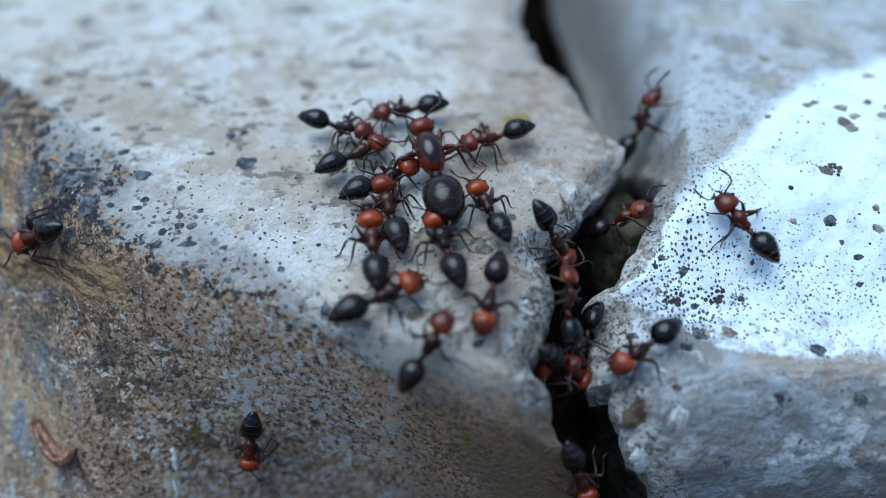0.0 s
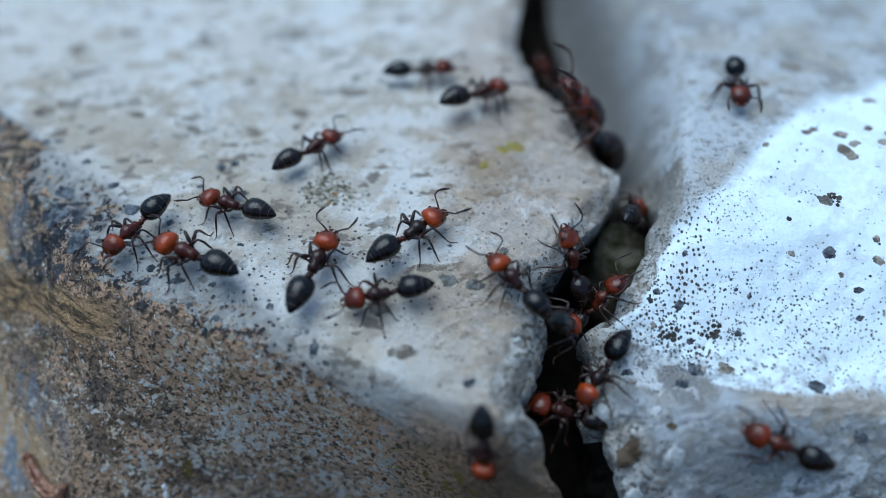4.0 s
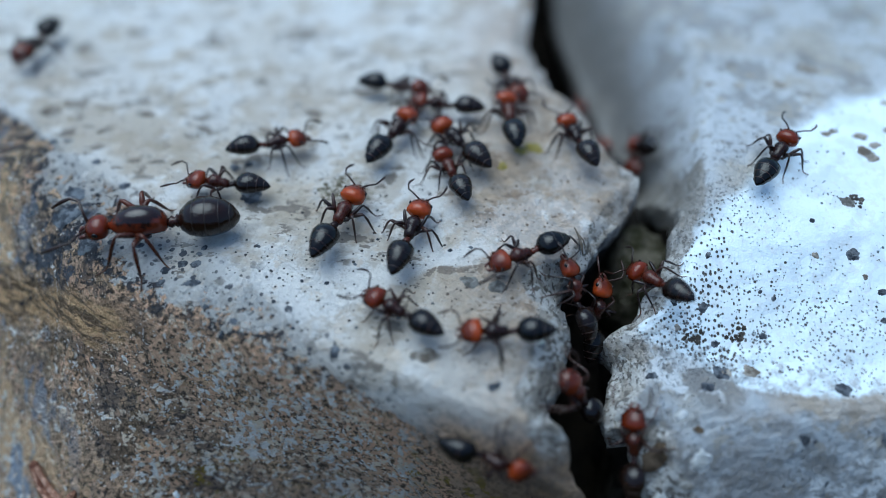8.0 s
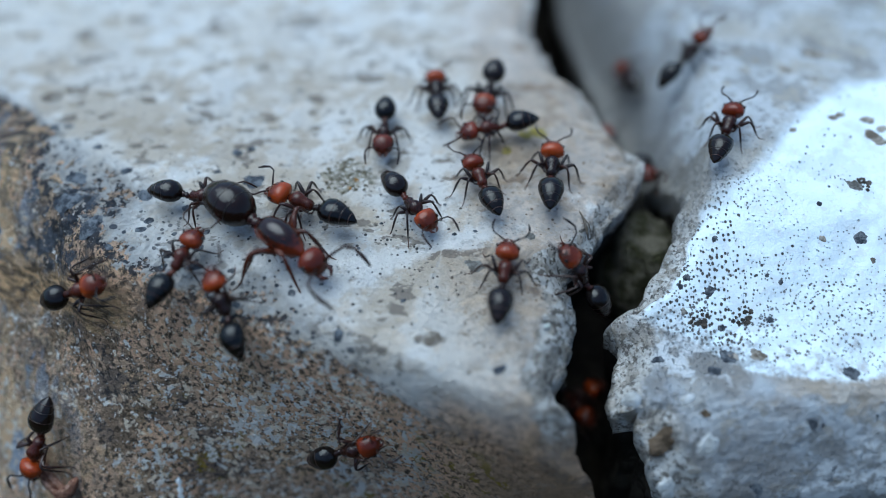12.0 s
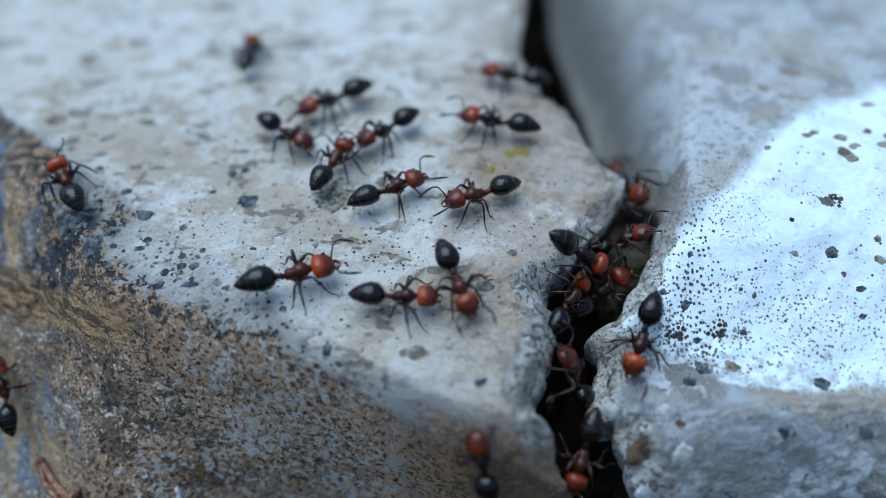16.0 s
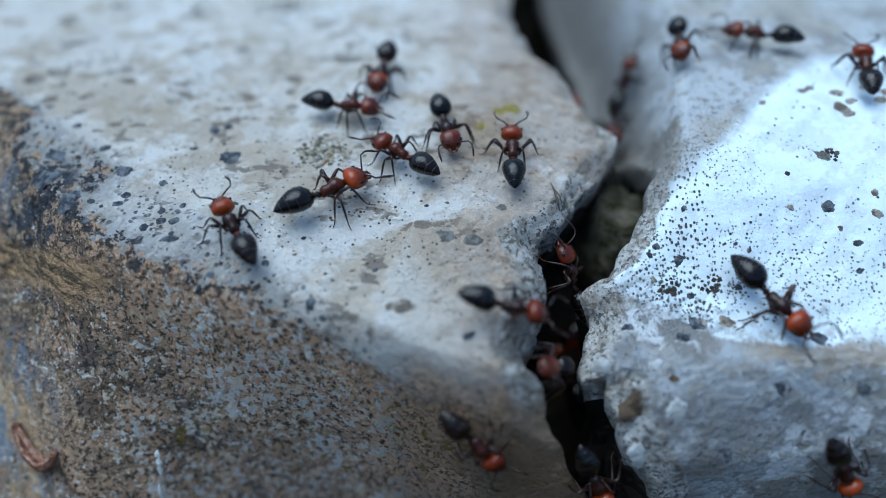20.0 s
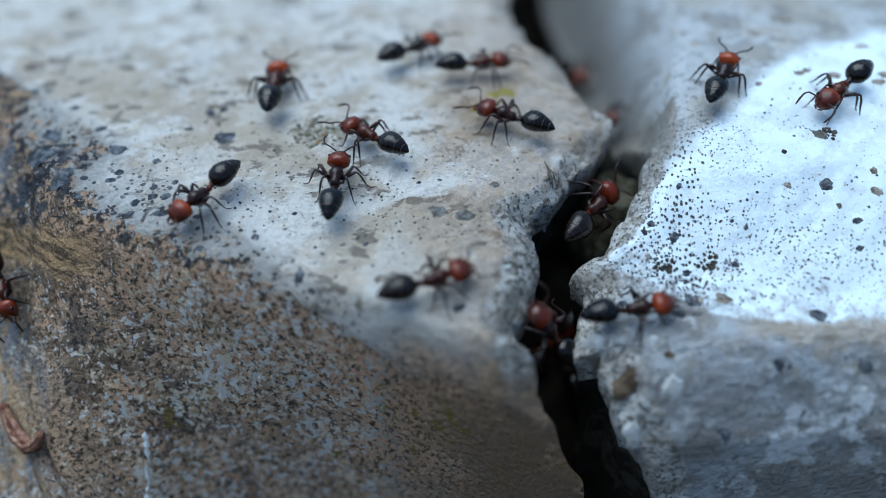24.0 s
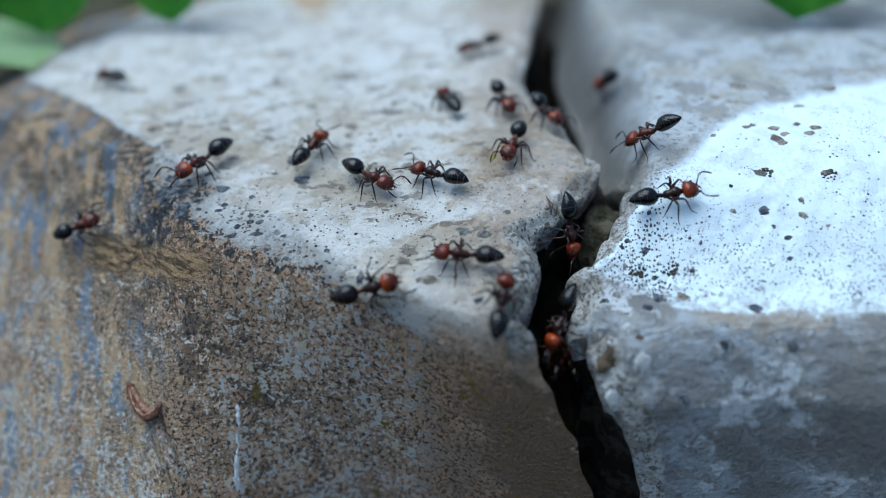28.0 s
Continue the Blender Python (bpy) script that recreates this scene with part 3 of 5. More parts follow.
# ---- ants ----
def shell(name, rough, base, other, lo, hi, spec=0.5, wobble=30, coat=0.0, front=None, dent=(95, 0.0011)):
    """Glossy chitin, shaded between two tints from ant to ant and in fine patches."""
    n = Nodes(name, rough, spec, space="object")
    each = n.node("ShaderNodeObjectInfo").outputs["Random"]
    tint = n.mix(n.step(n.math("ADD", n.math("MULTIPLY", each, 0.6), n.math("MULTIPLY", n.noise(wobble, 3, 0.6), 0.6)), lo, hi), base, other)
    if front:  # darker towards the face
        face = n.math("ADD", n.x, n.math("MULTIPLY_ADD", n.noise(40, 3, 0.6), 0.05, -0.025))
        tint = n.mix(n.step(face, front[0], front[1], 0.0, 0.85), tint, (0.060, 0.011, 0.004))
    n.shader.inputs["Coat Weight"].default_value, n.shader.inputs["Coat Roughness"].default_value = coat, 0.06
    return n.done(tint, n.noise(dent[0], 3, 0.65), dent[1], n.step(n.noise(60, 2), 0.3, 0.7, rough * 0.8, rough * 1.3))


HEAD = shell("orange_red_chitin", 0.20, (0.33, 0.050, 0.006), (0.13, 0.017, 0.003), 0.2, 0.85, 0.34, 46, 0.15, (0.095, 0.165), (40, 0.004))
QUEEN_HEAD = shell("queen_red_chitin", 0.20, (0.33, 0.050, 0.006), (0.12, 0.016, 0.003), 0.2, 0.85, 0.34, 46, 0.15, (0.205, 0.285), (40, 0.004))
THORAX = shell("dark_red_chitin", 0.28, (0.075, 0.014, 0.005), (0.012, 0.005, 0.004), 0.25, 0.85, 0.3, 50, 0.1)
GASTER = shell("black_chitin", 0.075, (0.003, 0.0025, 0.0025), (0.010, 0.005, 0.0035), 0.3, 0.9, 0.30, 30, 0.2, None, (30, 0.005))
QUEEN_GASTER = shell("brown_black_gaster", 0.10, (0.050, 0.013, 0.005), (0.012, 0.005, 0.003), 0.3, 0.9, 0.3, 20, 0.2, None, (24, 0.005))
QUEEN_LEG = shell("red_brown_chitin", 0.28, (0.09, 0.022, 0.009), (0.05, 0.014, 0.007), 0.3, 0.9, 0.4)
FOOT = shell("tan_chitin", 0.4, (0.10, 0.042, 0.020), (0.06, 0.026, 0.014), 0.3, 0.9)
LEG = shell("brown_black_chitin", 0.32, (0.036, 0.012, 0.006), (0.012, 0.005, 0.004), 0.3, 0.9)
SEAM = shell("pale_gaster_seam", 0.35, (0.034, 0.022, 0.016), (0.018, 0.012, 0.009), 0.3, 0.9, 0.4, 60)


def queen_back():
    """A queen's thorax: black above, dark red at its sides."""
    n = Nodes("queen_thorax_chitin", 0.2, 0.5, space="object")
    edge = n.math("ADD", n.z, n.math("MULTIPLY_ADD", n.noise(18, 4, 0.7), 0.16, -0.08))
    return n.done(n.mix(n.step(edge, 0.180, 0.225), (0.15, 0.024, 0.007), (0.016, 0.006, 0.005)), n.noise(160, 2, 0.6), 0.00025)


QUEEN_BACK = queen_back()
EYE = shell("eye_black", 0.12, (0.006, 0.005, 0.005), (0.010, 0.008, 0.008), 0.3, 0.9)
JAW = shell("dark_jaw_chitin", 0.3, (0.09, 0.018, 0.008), (0.06, 0.012, 0.006), 0.3, 0.9)


def loft(rings, sides=14):
    """A closed skin through rings of (x, y, z, half width, half height) across the x axis."""
    bm = bmesh.new()
    rows = []
    for x, y, z, w, h in rings:
        rows.append([bm.verts.new((x, y + w * math.cos(a), z + h * math.sin(a))) for a in (2 * math.pi * k / sides for k in range(sides))])
    for a, b in zip(rows, rows[1:]):
        for k in range(sides):
            bm.faces.new((a[k], a[(k + 1) % sides], b[(k + 1) % sides], b[k]))
    bm.faces.new(rows[0][::-1])
    bm.faces.new(rows[-1])
    bmesh.ops.recalc_face_normals(bm, faces=bm.faces)
    return bm


def tube(points, radii, sides=7):
    """A tapered tube along points."""
    bm = bmesh.new()
    rows = []
    for k, p in enumerate(points):
        p = Vector(p)
        way = (Vector(points[min(k + 1, len(points) - 1)]) - Vector(points[max(k - 1, 0)])).normalized()
        side = way.cross(Vector((0.31, 0.2, 0.93))).normalized()
        up = side.cross(way)
        rows.append([bm.verts.new(p + (side * math.cos(a) + up * math.sin(a)) * radii[k]) for a in (2 * math.pi * j / sides for j in range(sides))])
    for a, b in zip(rows, rows[1:]):
        for k in range(sides):
            bm.faces.new((a[k], a[(k + 1) % sides], b[(k + 1) % sides], b[k]))
    bm.faces.new(rows[0][::-1])
    bm.faces.new(rows[-1])
    bmesh.ops.recalc_face_normals(bm, faces=bm.faces)
    return bm


def blob(x, y, z, rx, ry, rz):
    bm = bmesh.new()
    bmesh.ops.create_uvsphere(bm, u_segments=8, v_segments=6, radius=1)
    for v in bm.verts:
        v.co = (x + v.co.x * rx, y + v.co.y * ry, z + v.co.z * rz)
    return bm


LEG_PLACES = (("fore", 0.048, 50, 0.92), ("middle", 0.008, -4, 1.0), ("hind", -0.030, -58, 1.22))


def ant_parts(ant, head, thorax, waist, gaster, high, size, bands, caste="worker"):
    """Head, antennae, thorax, waist, gaster and six legs under one empty; x is ahead."""
    part("gaster", loft(gaster, 18), QUEEN_GASTER if caste == "queen" else GASTER, ant, "glossy black pointed gaster")
    part("thorax", loft(thorax, 14), QUEEN_BACK if caste == "queen" else THORAX, ant, "dark red-brown thorax")
    part("waist", loft(waist, 10), THORAX, ant)
    skull = part("head", loft(head, 16), QUEEN_HEAD if caste == "queen" else HEAD, ant, "orange-red rounded head")
    hx = head[-1][0]
    hz = head[len(head) // 2][2]
    wide = max(ring[3] for ring in head)
    for side in (1, -1):
        part("eye", blob(hx - 0.046 * size, side * wide * 0.90, hz + 0.013 * size, 0.012 * size, 0.006 * size, 0.010 * size), EYE, skull)
        part("mandible", tube([(hx - 0.012 * size, side * 0.022 * size, hz - 0.012 * size), (hx + 0.012 * size, side * 0.020 * size, hz - 0.02 * size),
                               (hx + 0.024 * size, side * 0.004 * size, hz - 0.024 * size)], [0.010 * size, 0.008 * size, 0.003 * size], 6), JAW, skull)
        root = Vector((hx - 0.014 * size, side * 0.018 * size, hz + 0.012 * size))
        bend = root + Vector((0.030, side * 0.070, 0.030)) * size
        tip = [root, root.lerp(bend, 0.5) + Vector((0, 0, 0.006 * size)), bend, bend + Vector((0.03, side * 0.012, 0.002)) * size,
               bend + Vector((0.065, side * 0.012, -0.014)) * size, bend + Vector((0.10, side * 0.006, -0.034)) * size]
        part("antenna", tube(tip, [k * size for k in (0.005, 0.0045, 0.0045, 0.005, 0.007, 0.004)]), LEG, ant, "elbowed brown antenna")
        for _, lx, turn, far in LEG_PLACES:
            k = far * size
            leg = part("leg", tube([(0, 0, 0), (0, 0.022 * k, -0.014 * k), (0, 0.034 * k, -0.004 * k), (0, 0.060 * k, 0.018 * k), (0, 0.088 * k, 0.036 * k), (0, 0.098 * k, 0.034 * k),
                                    (0, 0.116 * k, 0.004 * k), (0, 0.134 * k, -high * 0.45), (0, 0.148 * k, -high * 0.80)],
                                   [q * size for q in (0.011, 0.010, 0.0066, 0.0112, 0.0084, 0.0052, 0.0068, 0.0056, 0.0034)]), QUEEN_LEG if caste == "queen" else LEG, ant, "thin brown-black leg")
            part("foot", tube([(0, 0.148 * k, -high * 0.80), (0, 0.158 * k, -high * 0.94), (0, 0.172 * k, -high), (0, 0.190 * k, -high * 1.02)], [q * size for q in (0.0038, 0.0031, 0.0027, 0.0020)], 6), FOOT, leg, "tan slender foot")
            leg.matrix_basis = pose(lx * size * CM, side * 0.020 * size * CM, high * CM, 0, 0, turn if side > 0 else 180 - turn)
            leg["swing"] = turn if side > 0 else 180 - turn
    for x, z, w, h in bands:
        part("gaster_seam", loft([(x - 0.0025, 0, z, w, h), (x, 0, z, w + 0.0009, h + 0.0009), (x + 0.0025, 0, z, w, h)], 18), SEAM if caste == "queen" else LEG, ant)
    return ant


def worker():
    ant = new("worker_ant")
    head = [(0.078, 0, 0.090, 0.013, 0.011), (0.085, 0, 0.092, 0.044, 0.032), (0.098, 0, 0.093, 0.064, 0.045), (0.119, 0, 0.092, 0.066, 0.050), (0.143, 0, 0.088, 0.064, 0.048),
            (0.167, 0, 0.082, 0.057, 0.041), (0.185, 0, 0.076, 0.042, 0.030), (0.196, 0, 0.072, 0.018, 0.014)]
    thorax = [(-0.060, 0, 0.072, 0.010, 0.010), (-0.054, 0, 0.078, 0.027, 0.022), (-0.036, 0, 0.085, 0.031, 0.029), (-0.018, 0, 0.087, 0.026, 0.026), (0.002, 0, 0.093, 0.035, 0.035),
              (0.028, 0, 0.096, 0.042, 0.039), (0.050, 0, 0.092, 0.037, 0.032), (0.066, 0, 0.088, 0.022, 0.019), (0.082, 0, 0.088, 0.014, 0.013)]
    waist = [(-0.112, 0, 0.086, 0.011, 0.011), (-0.100, 0, 0.090, 0.022, 0.021), (-0.090, 0, 0.083, 0.012, 0.012), (-0.079, 0, 0.081, 0.021, 0.018), (-0.066, 0, 0.076, 0.016, 0.014), (-0.054, 0, 0.075, 0.009, 0.009)]
    gaster = [(-0.286, 0, 0.092, 0.0015, 0.0015), (-0.276, 0, 0.094, 0.015, 0.013), (-0.258, 0, 0.098, 0.033, 0.029), (-0.232, 0, 0.103, 0.048, 0.042), (-0.202, 0, 0.106, 0.063, 0.054),
              (-0.170, 0, 0.106, 0.070, 0.057), (-0.142, 0, 0.103, 0.065, 0.051), (-0.122, 0, 0.097, 0.047, 0.035), (-0.109, 0, 0.090, 0.018, 0.014)]
    bands = [(-0.186, 0.106, 0.0662, 0.0552), (-0.225, 0.104, 0.0520, 0.0452), (-0.256, 0.0983, 0.0345, 0.0305)]
    up = 0.026  # workers stand high on their legs
    waist = [(-0.054 + (x + 0.054) * 0.8, y, z, w, h) for x, y, z, w, h in waist]
    gaster = [(-0.097 + (x + 0.109) * 1.20, y, z, w, h) for x, y, z, w, h in gaster]
    bands = [(-0.097 + (x + 0.109) * 1.20, z + up, w, h) for x, z, w, h in bands]
    head, thorax, waist, gaster = ([(x, y, z + up, w, h) for x, y, z, w, h in rings] for rings in (head, thorax, waist, gaster))
    return ant_parts(ant, head, thorax, waist, gaster, 0.102, 1.0, bands)


def queen():
    ant = new("queen_ant")
    head = [(0.175, 0, 0.140, 0.015, 0.015), (0.182, 0, 0.141, 0.050, 0.038), (0.200, 0, 0.142, 0.070, 0.052), (0.230, 0, 0.140, 0.075, 0.057), (0.258, 0, 0.134, 0.070, 0.054),
            (0.280, 0, 0.127, 0.056, 0.044), (0.296, 0, 0.120, 0.040, 0.032), (0.305, 0, 0.116, 0.018, 0.015)]
    thorax = [(-0.120, 0, 0.140, 0.030, 0.030), (-0.104, 0, 0.150, 0.055, 0.055), (-0.070, 0, 0.162, 0.070, 0.072), (-0.010, 0, 0.170, 0.078, 0.082), (0.050, 0, 0.168, 0.077, 0.080),
              (0.100, 0, 0.160, 0.068, 0.070), (0.138, 0, 0.150, 0.050, 0.050), (0.162, 0, 0.144, 0.024, 0.024), (0.180, 0, 0.142, 0.017, 0.017)]
    waist = [(-0.186, 0, 0.140, 0.020, 0.020), (-0.173, 0, 0.145, 0.038, 0.038), (-0.159, 0, 0.138, 0.022, 0.022), (-0.144, 0, 0.138, 0.036, 0.034), (-0.128, 0, 0.134, 0.026, 0.024), (-0.114, 0, 0.136, 0.02, 0.02)]
    gaster = [(-0.494, 0, 0.140, 0.004, 0.004), (-0.486, 0, 0.142, 0.030, 0.028), (-0.462, 0, 0.148, 0.066, 0.060), (-0.418, 0, 0.155, 0.102, 0.090), (-0.357, 0, 0.160, 0.122, 0.107),
              (-0.292, 0, 0.160, 0.124, 0.109), (-0.237, 0, 0.156, 0.106, 0.092), (-0.198, 0, 0.150, 0.070, 0.060), (-0.174, 0, 0.142, 0.024, 0.020)]
    bands = [(-0.268, 0.1585, 0.1172, 0.1024), (-0.333, 0.160, 0.1238, 0.1084), (-0.399, 0.157, 0.1085, 0.0952), (-0.449, 0.1500, 0.0772, 0.0692)]
    gaster = [(x, y, z, w * 0.90, h * 0.92) for x, y, z, w, h in gaster]
    bands = [(x, z, w * 0.90, h * 0.92) for x, z, w, h in bands]
    return ant_parts(ant, head, thorax, waist, gaster, 0.130, 1.55, bands, "queen")


def foot_height(x, y):
    """Where an ant's feet find hold; across the cleft they clamber over its walls."""
    left, right = along(LEFT_RIM, y), along(RIGHT_RIM, y)
    if left < x < right:
        k = (x - left) / (right - left)
        a, b = left_height(left, y), right_height(right, y)
        return a + (b - a) * k - 0.30 * math.sin(math.pi * k)
    return ground_at(x, y) + rough_relief(x, y, 0.0) * 0.8


def stand(x, y, heading, sunk=0.0):
    """The pose of an ant on the stone: its feet on the ground, its belly along the slope."""
    a = radians(heading)
    ahead, aside = Vector((math.cos(a), math.sin(a))), Vector((-math.sin(a), math.cos(a)))
    z = foot_height(x, y)
    reach = 0.13
    front, rear = foot_height(x + ahead.x * reach, y + ahead.y * reach), foot_height(x - ahead.x * reach, y - ahead.y * reach)
    one, two = foot_height(x + aside.x * reach, y + aside.y * reach), foot_height(x - aside.x * reach, y - aside.y * reach)
    rise, lean = max(min((front - rear) / (2 * reach), 2.6), -2.6), max(min((one - two) / (2 * reach), 2.6), -2.6)
    fx = Vector((ahead.x, ahead.y, rise)).normalized()
    fy = Vector((aside.x, aside.y, lean)).normalized()
    up = fx.cross(fy).normalized()
    fy = up.cross(fx)
    z = max(z, (front + rear + one + two) / 4 - 0.02) + sunk
    return Matrix(((fx.x, fy.x, up.x, x * CM), (fx.y, fy.y, up.y, y * CM), (fx.z, fy.z, up.z, z * CM), (0, 0, 0, 1)))


def turned(a, b, k):
    return a + ((b - a + 180) % 360 - 180) * k


def course(rows):
    """Fills an ant's rows (seconds, x, y, heading, sunk) with steps of a fifth of a second along a smooth way."""
    if rows[0][0] > 0:
        rows = [(0.0, *rows[0][1:])] + list(rows)
    if rows[-1][0] < 28:
        rows = list(rows) + [(28.0, *rows[-1][1:])]
    steps = []
    for (t, x, y, h, s), (u, p, q, g, r) in zip(rows, rows[1:]):
        far, lasts = math.hypot(p - x, q - y), u - t
        way = math.degrees(math.atan2(q - y, p - x))
        count = 1 if far < 0.02 and h == g and s == r else max(1, round(lasts / 0.2))
        for i in range(count):
            k = i / count
            w = k * k * (3 - 2 * k)
            head = turned(h, g, w)
            if far > 0.3 and 0 < k < 1:
                head = turned(head, way, math.sin(math.pi * k) ** 0.7 * min(1.0, far / 0.8))
            steps.append((t + lasts * k, x + (p - x) * k, y + (q - y) * k, head, s + (r - s) * (k if s > r else k), far / lasts))
    steps.append((*rows[-1], 0.0))
    fine = [steps[0]]
    for row in steps[1:]:
        last = fine[-1]
        turn = (row[3] - last[3] + 180) % 360 - 180
        cuts = int(abs(turn) // 75)
        for i in range(1, cuts + 1):
            k = i / (cuts + 1)
            fine.append(tuple(a + (b - a) * k if n != 3 else turned(last[3], row[3], k) for n, (a, b) in enumerate(zip(last, row))))
        fine.append(row)
    return fine


def stride(leg, steps, beat):
    """Swings a leg to and fro on its joint while its ant is under way."""
    home = leg.matrix_basis.translation.copy()
    rows, last = [], None
    for n, (t, *_, pace) in enumerate(steps):
        swing = (14 if (n + beat) % 2 else -14) * min(1.0, pace / 0.5)
        if last is not None and abs(swing - last) < 0.5 and n < len(steps) - 1:
            continue
        last = swing
        rows.append((t, pose(*home, 0, 0, leg["swing"] + swing)))
    if rows[0][0] > 0:
        rows.insert(0, (0.0, rows[0][1]))
    walk(leg, rows)


def march(ant, rows):
    steps = course(rows)
    clean, last = [], -1
    for row in steps:
        if frame(row[0]) > last:
            clean.append(row)
            last = frame(row[0])
    walk(ant, [(t, stand(x, y, h, s)) for t, x, y, h, s, _ in clean])
    legs = [o for o in ant.children if o.name.startswith("leg")]
    for n, leg in enumerate(legs):
        stride(leg, clean, n % 2)


WORKER = tagged(worker(), "worker ant with orange-red head and glossy black gaster", "ant", "ants on the stones")
QUEEN = tagged(queen(), "large wingless queen ant with dark red thorax and swollen black gaster", "ant", "ants on the stones")


def more_ants(count, sizes):
    """The first worker and its copies, each of its own size."""
    made = [WORKER] + [copy_thing(WORKER, Matrix()) for _ in range(count - 1)]
    for ant, size in zip(made, sizes):
        ant.scale = (size, size, size)
    return made


# ---- lichen, flakes and other small things on the stones ----
SPOT_DARK = plain("blue_black_lichen", (0.050, 0.056, 0.070), (0.20, 0.215, 0.24), 22)
SPOT_GREY = plain("grey_lichen_crust", (0.16, 0.15, 0.135), (0.30, 0.29, 0.27), 30)
SPOT_BROWN = plain("brown_grey_crust", (0.18, 0.15, 0.12), (0.44, 0.40, 0.35), 20)
SPOT_PIT = plain("olive_grey_crumbs", (0.15, 0.13, 0.085), (0.46, 0.42, 0.34), 24)
SPOT_PITCH = plain("dark_brown_pit", (0.060, 0.052, 0.045), (0.15, 0.13, 0.11), 34)
SPOT_HOLLOW = plain("dark_brown_hollow", (0.07, 0.05, 0.032), (0.17, 0.125, 0.085), 18)
SPOT_KNOB = plain("pale_grain", (0.50, 0.50, 0.49), (0.64, 0.65, 0.66), 16)
SPOT_YELLOW = plain("yellow_lichen", (0.42, 0.33, 0.07), (0.30, 0.27, 0.12), 30)
SPOT_ORANGE = plain("orange_lichen", (0.48, 0.22, 0.04), (0.36, 0.22, 0.09), 30)
SPOT_WHITE = plain("white_lime", (0.75, 0.78, 0.74), (0.60, 0.64, 0.58), 20)


def crust(name, x, y, r, height, material, parent, seed, thick=0.006):
    """One ragged patch of lichen that follows the stone under it."""
    rng = random.Random(seed)
    count, rings = 30, (1.0, 0.72, 0.36)
    ways = [(math.cos(2 * math.pi * k / count), math.sin(2 * math.pi * k / count)) for k in range(count)]
    wide = [1 + 0.40 * noise.noise(Vector((u * 1.2, v * 1.2, seed * 1.7))) + 0.22 * noise.noise(Vector((u * 3.4, v * 3.4, seed * 1.7))) + 0.10 * noise.noise(Vector((u * 8, v * 8, seed * 1.7))) for u, v in ways]
    long_way, slim, lean = rng.uniform(1.0, 1.35), rng.uniform(0.72, 1.0), rng.uniform(-0.5, 0.5)
    verts, faces = [], []

    def add(px, py, up):
        verts.append((px, py, height(px, py) + rough_relief(px, py, 0.0) + up))

    for n, k in enumerate(rings):
        for j in range(count):
            a = 2 * math.pi * j / count
            u, v = math.cos(a) * r * k * wide[j] * long_way, math.sin(a) * r * k * wide[j] * slim
            add(x + u * math.cos(lean) - v * math.sin(lean), y + u * math.sin(lean) + v * math.cos(lean), (-0.004, thick * 0.7, thick)[n])
    add(x, y, thick * 0.8)
    for n in range(len(rings) - 1):
        for j in range(count):
            a, b = n * count + j, n * count + (j + 1) % count
            faces.append((a, b, b + count, a + count))
    last = (len(rings) - 1) * count
    for j in range(count):
        faces.append((last + j, last + (j + 1) % count, len(verts) - 1))
    z = height(x, y)
    ob = new(name, mesh_from(name, [(a - x, b - y, c - z) for a, b, c in verts], faces, [material]))
    ob.parent, ob.location = parent, (x * CM, y * CM, z * CM)
    return ob


LEFT_DARK = ((-1.07, 0.46, 0.067), (-1.63, 0.35, 0.045), (-2.0, 0.72, 0.03), (-1.79, 0.54, 0.043), (-1.19, 0.69, 0.028), (-1.11, 0.71, 0.024), (-1.6, 0.11, 0.03), (-1.42, 0.09, 0.016),
             (-1.75, 0.01, 0.026), (-1.65, -0.09, 0.026), (-1.88, 0.11, 0.048), (-1.86, 0.17, 0.048), (-1.43, -0.04, 0.029), (-1.44, -0.11, 0.025), (-1.27, -0.13, 0.034),
             (-1.34, -0.01, 0.029), (-1.27, -0.01, 0.028), (-1.25, 0.1, 0.019), (-1.03, -0.33, 0.021), (-1.09, -0.37, 0.015), (-1.57, 0.17, 0.027), (-2.06, 0.49, 0.058),
             (-2.05, 0.31, 0.064), (-2.13, 0.26, 0.057), (-2.28, 0.42, 0.044), (-2.33, 0.39, 0.052), (-1.18, -0.26, 0.018), (-2.33, 0.92, 0.032))
LEFT_DOTS = ((-0.58, -0.11, 0.014), (-0.96, 0.1, 0.013), (-0.65, 0.16, 0.012), (-0.44, 0.0, 0.010), (-0.2, -0.3, 0.016), (0.06, 0.07, 0.013), (0.17, 0.09, 0.012), (-0.51, -0.48, 0.028),
             (-0.33, -0.49, 0.009), (0.27, -0.66, 0.028), (-1.27, 0.06, 0.016), (-0.84, -0.22, 0.012), (-0.73, -0.36, 0.013), (-2.24, 0.92, 0.031), (-1.39, 0.26, 0.026), (-1.28, 0.53, 0.024),
             (0.01, 0.29, 0.010), (-0.33, 0.16, 0.009), (-0.03, -0.23, 0.010), (-0.41, -0.36, 0.010), (-0.71, -0.1, 0.010), (-0.83, -0.08, 0.010), (-0.13, -0.53, 0.010))
LEFT_BROWN = ((-0.05, -0.51, 0.055), (-0.11, -0.51, 0.028), (-1.49, 0.97, 0.044), (-2.46, 1.24, 0.067), (-2.34, 1.31, 0.058), (-0.47, 1.57, 0.039), (-1.84, 1.17, 0.055), (-1.17, 1.51, 0.055),
              (-0.23, 1.49, 0.034), (-0.79, 1.08, 0.036), (-2.04, 1.01, 0.039), (-0.9, 1.29, 0.034), (-1.51, 1.48, 0.048), (-1.0, 2.1, 0.07), (-2.2, 2.2, 0.08), (-0.2, 2.4, 0.06), (-1.7, 2.8, 0.09))
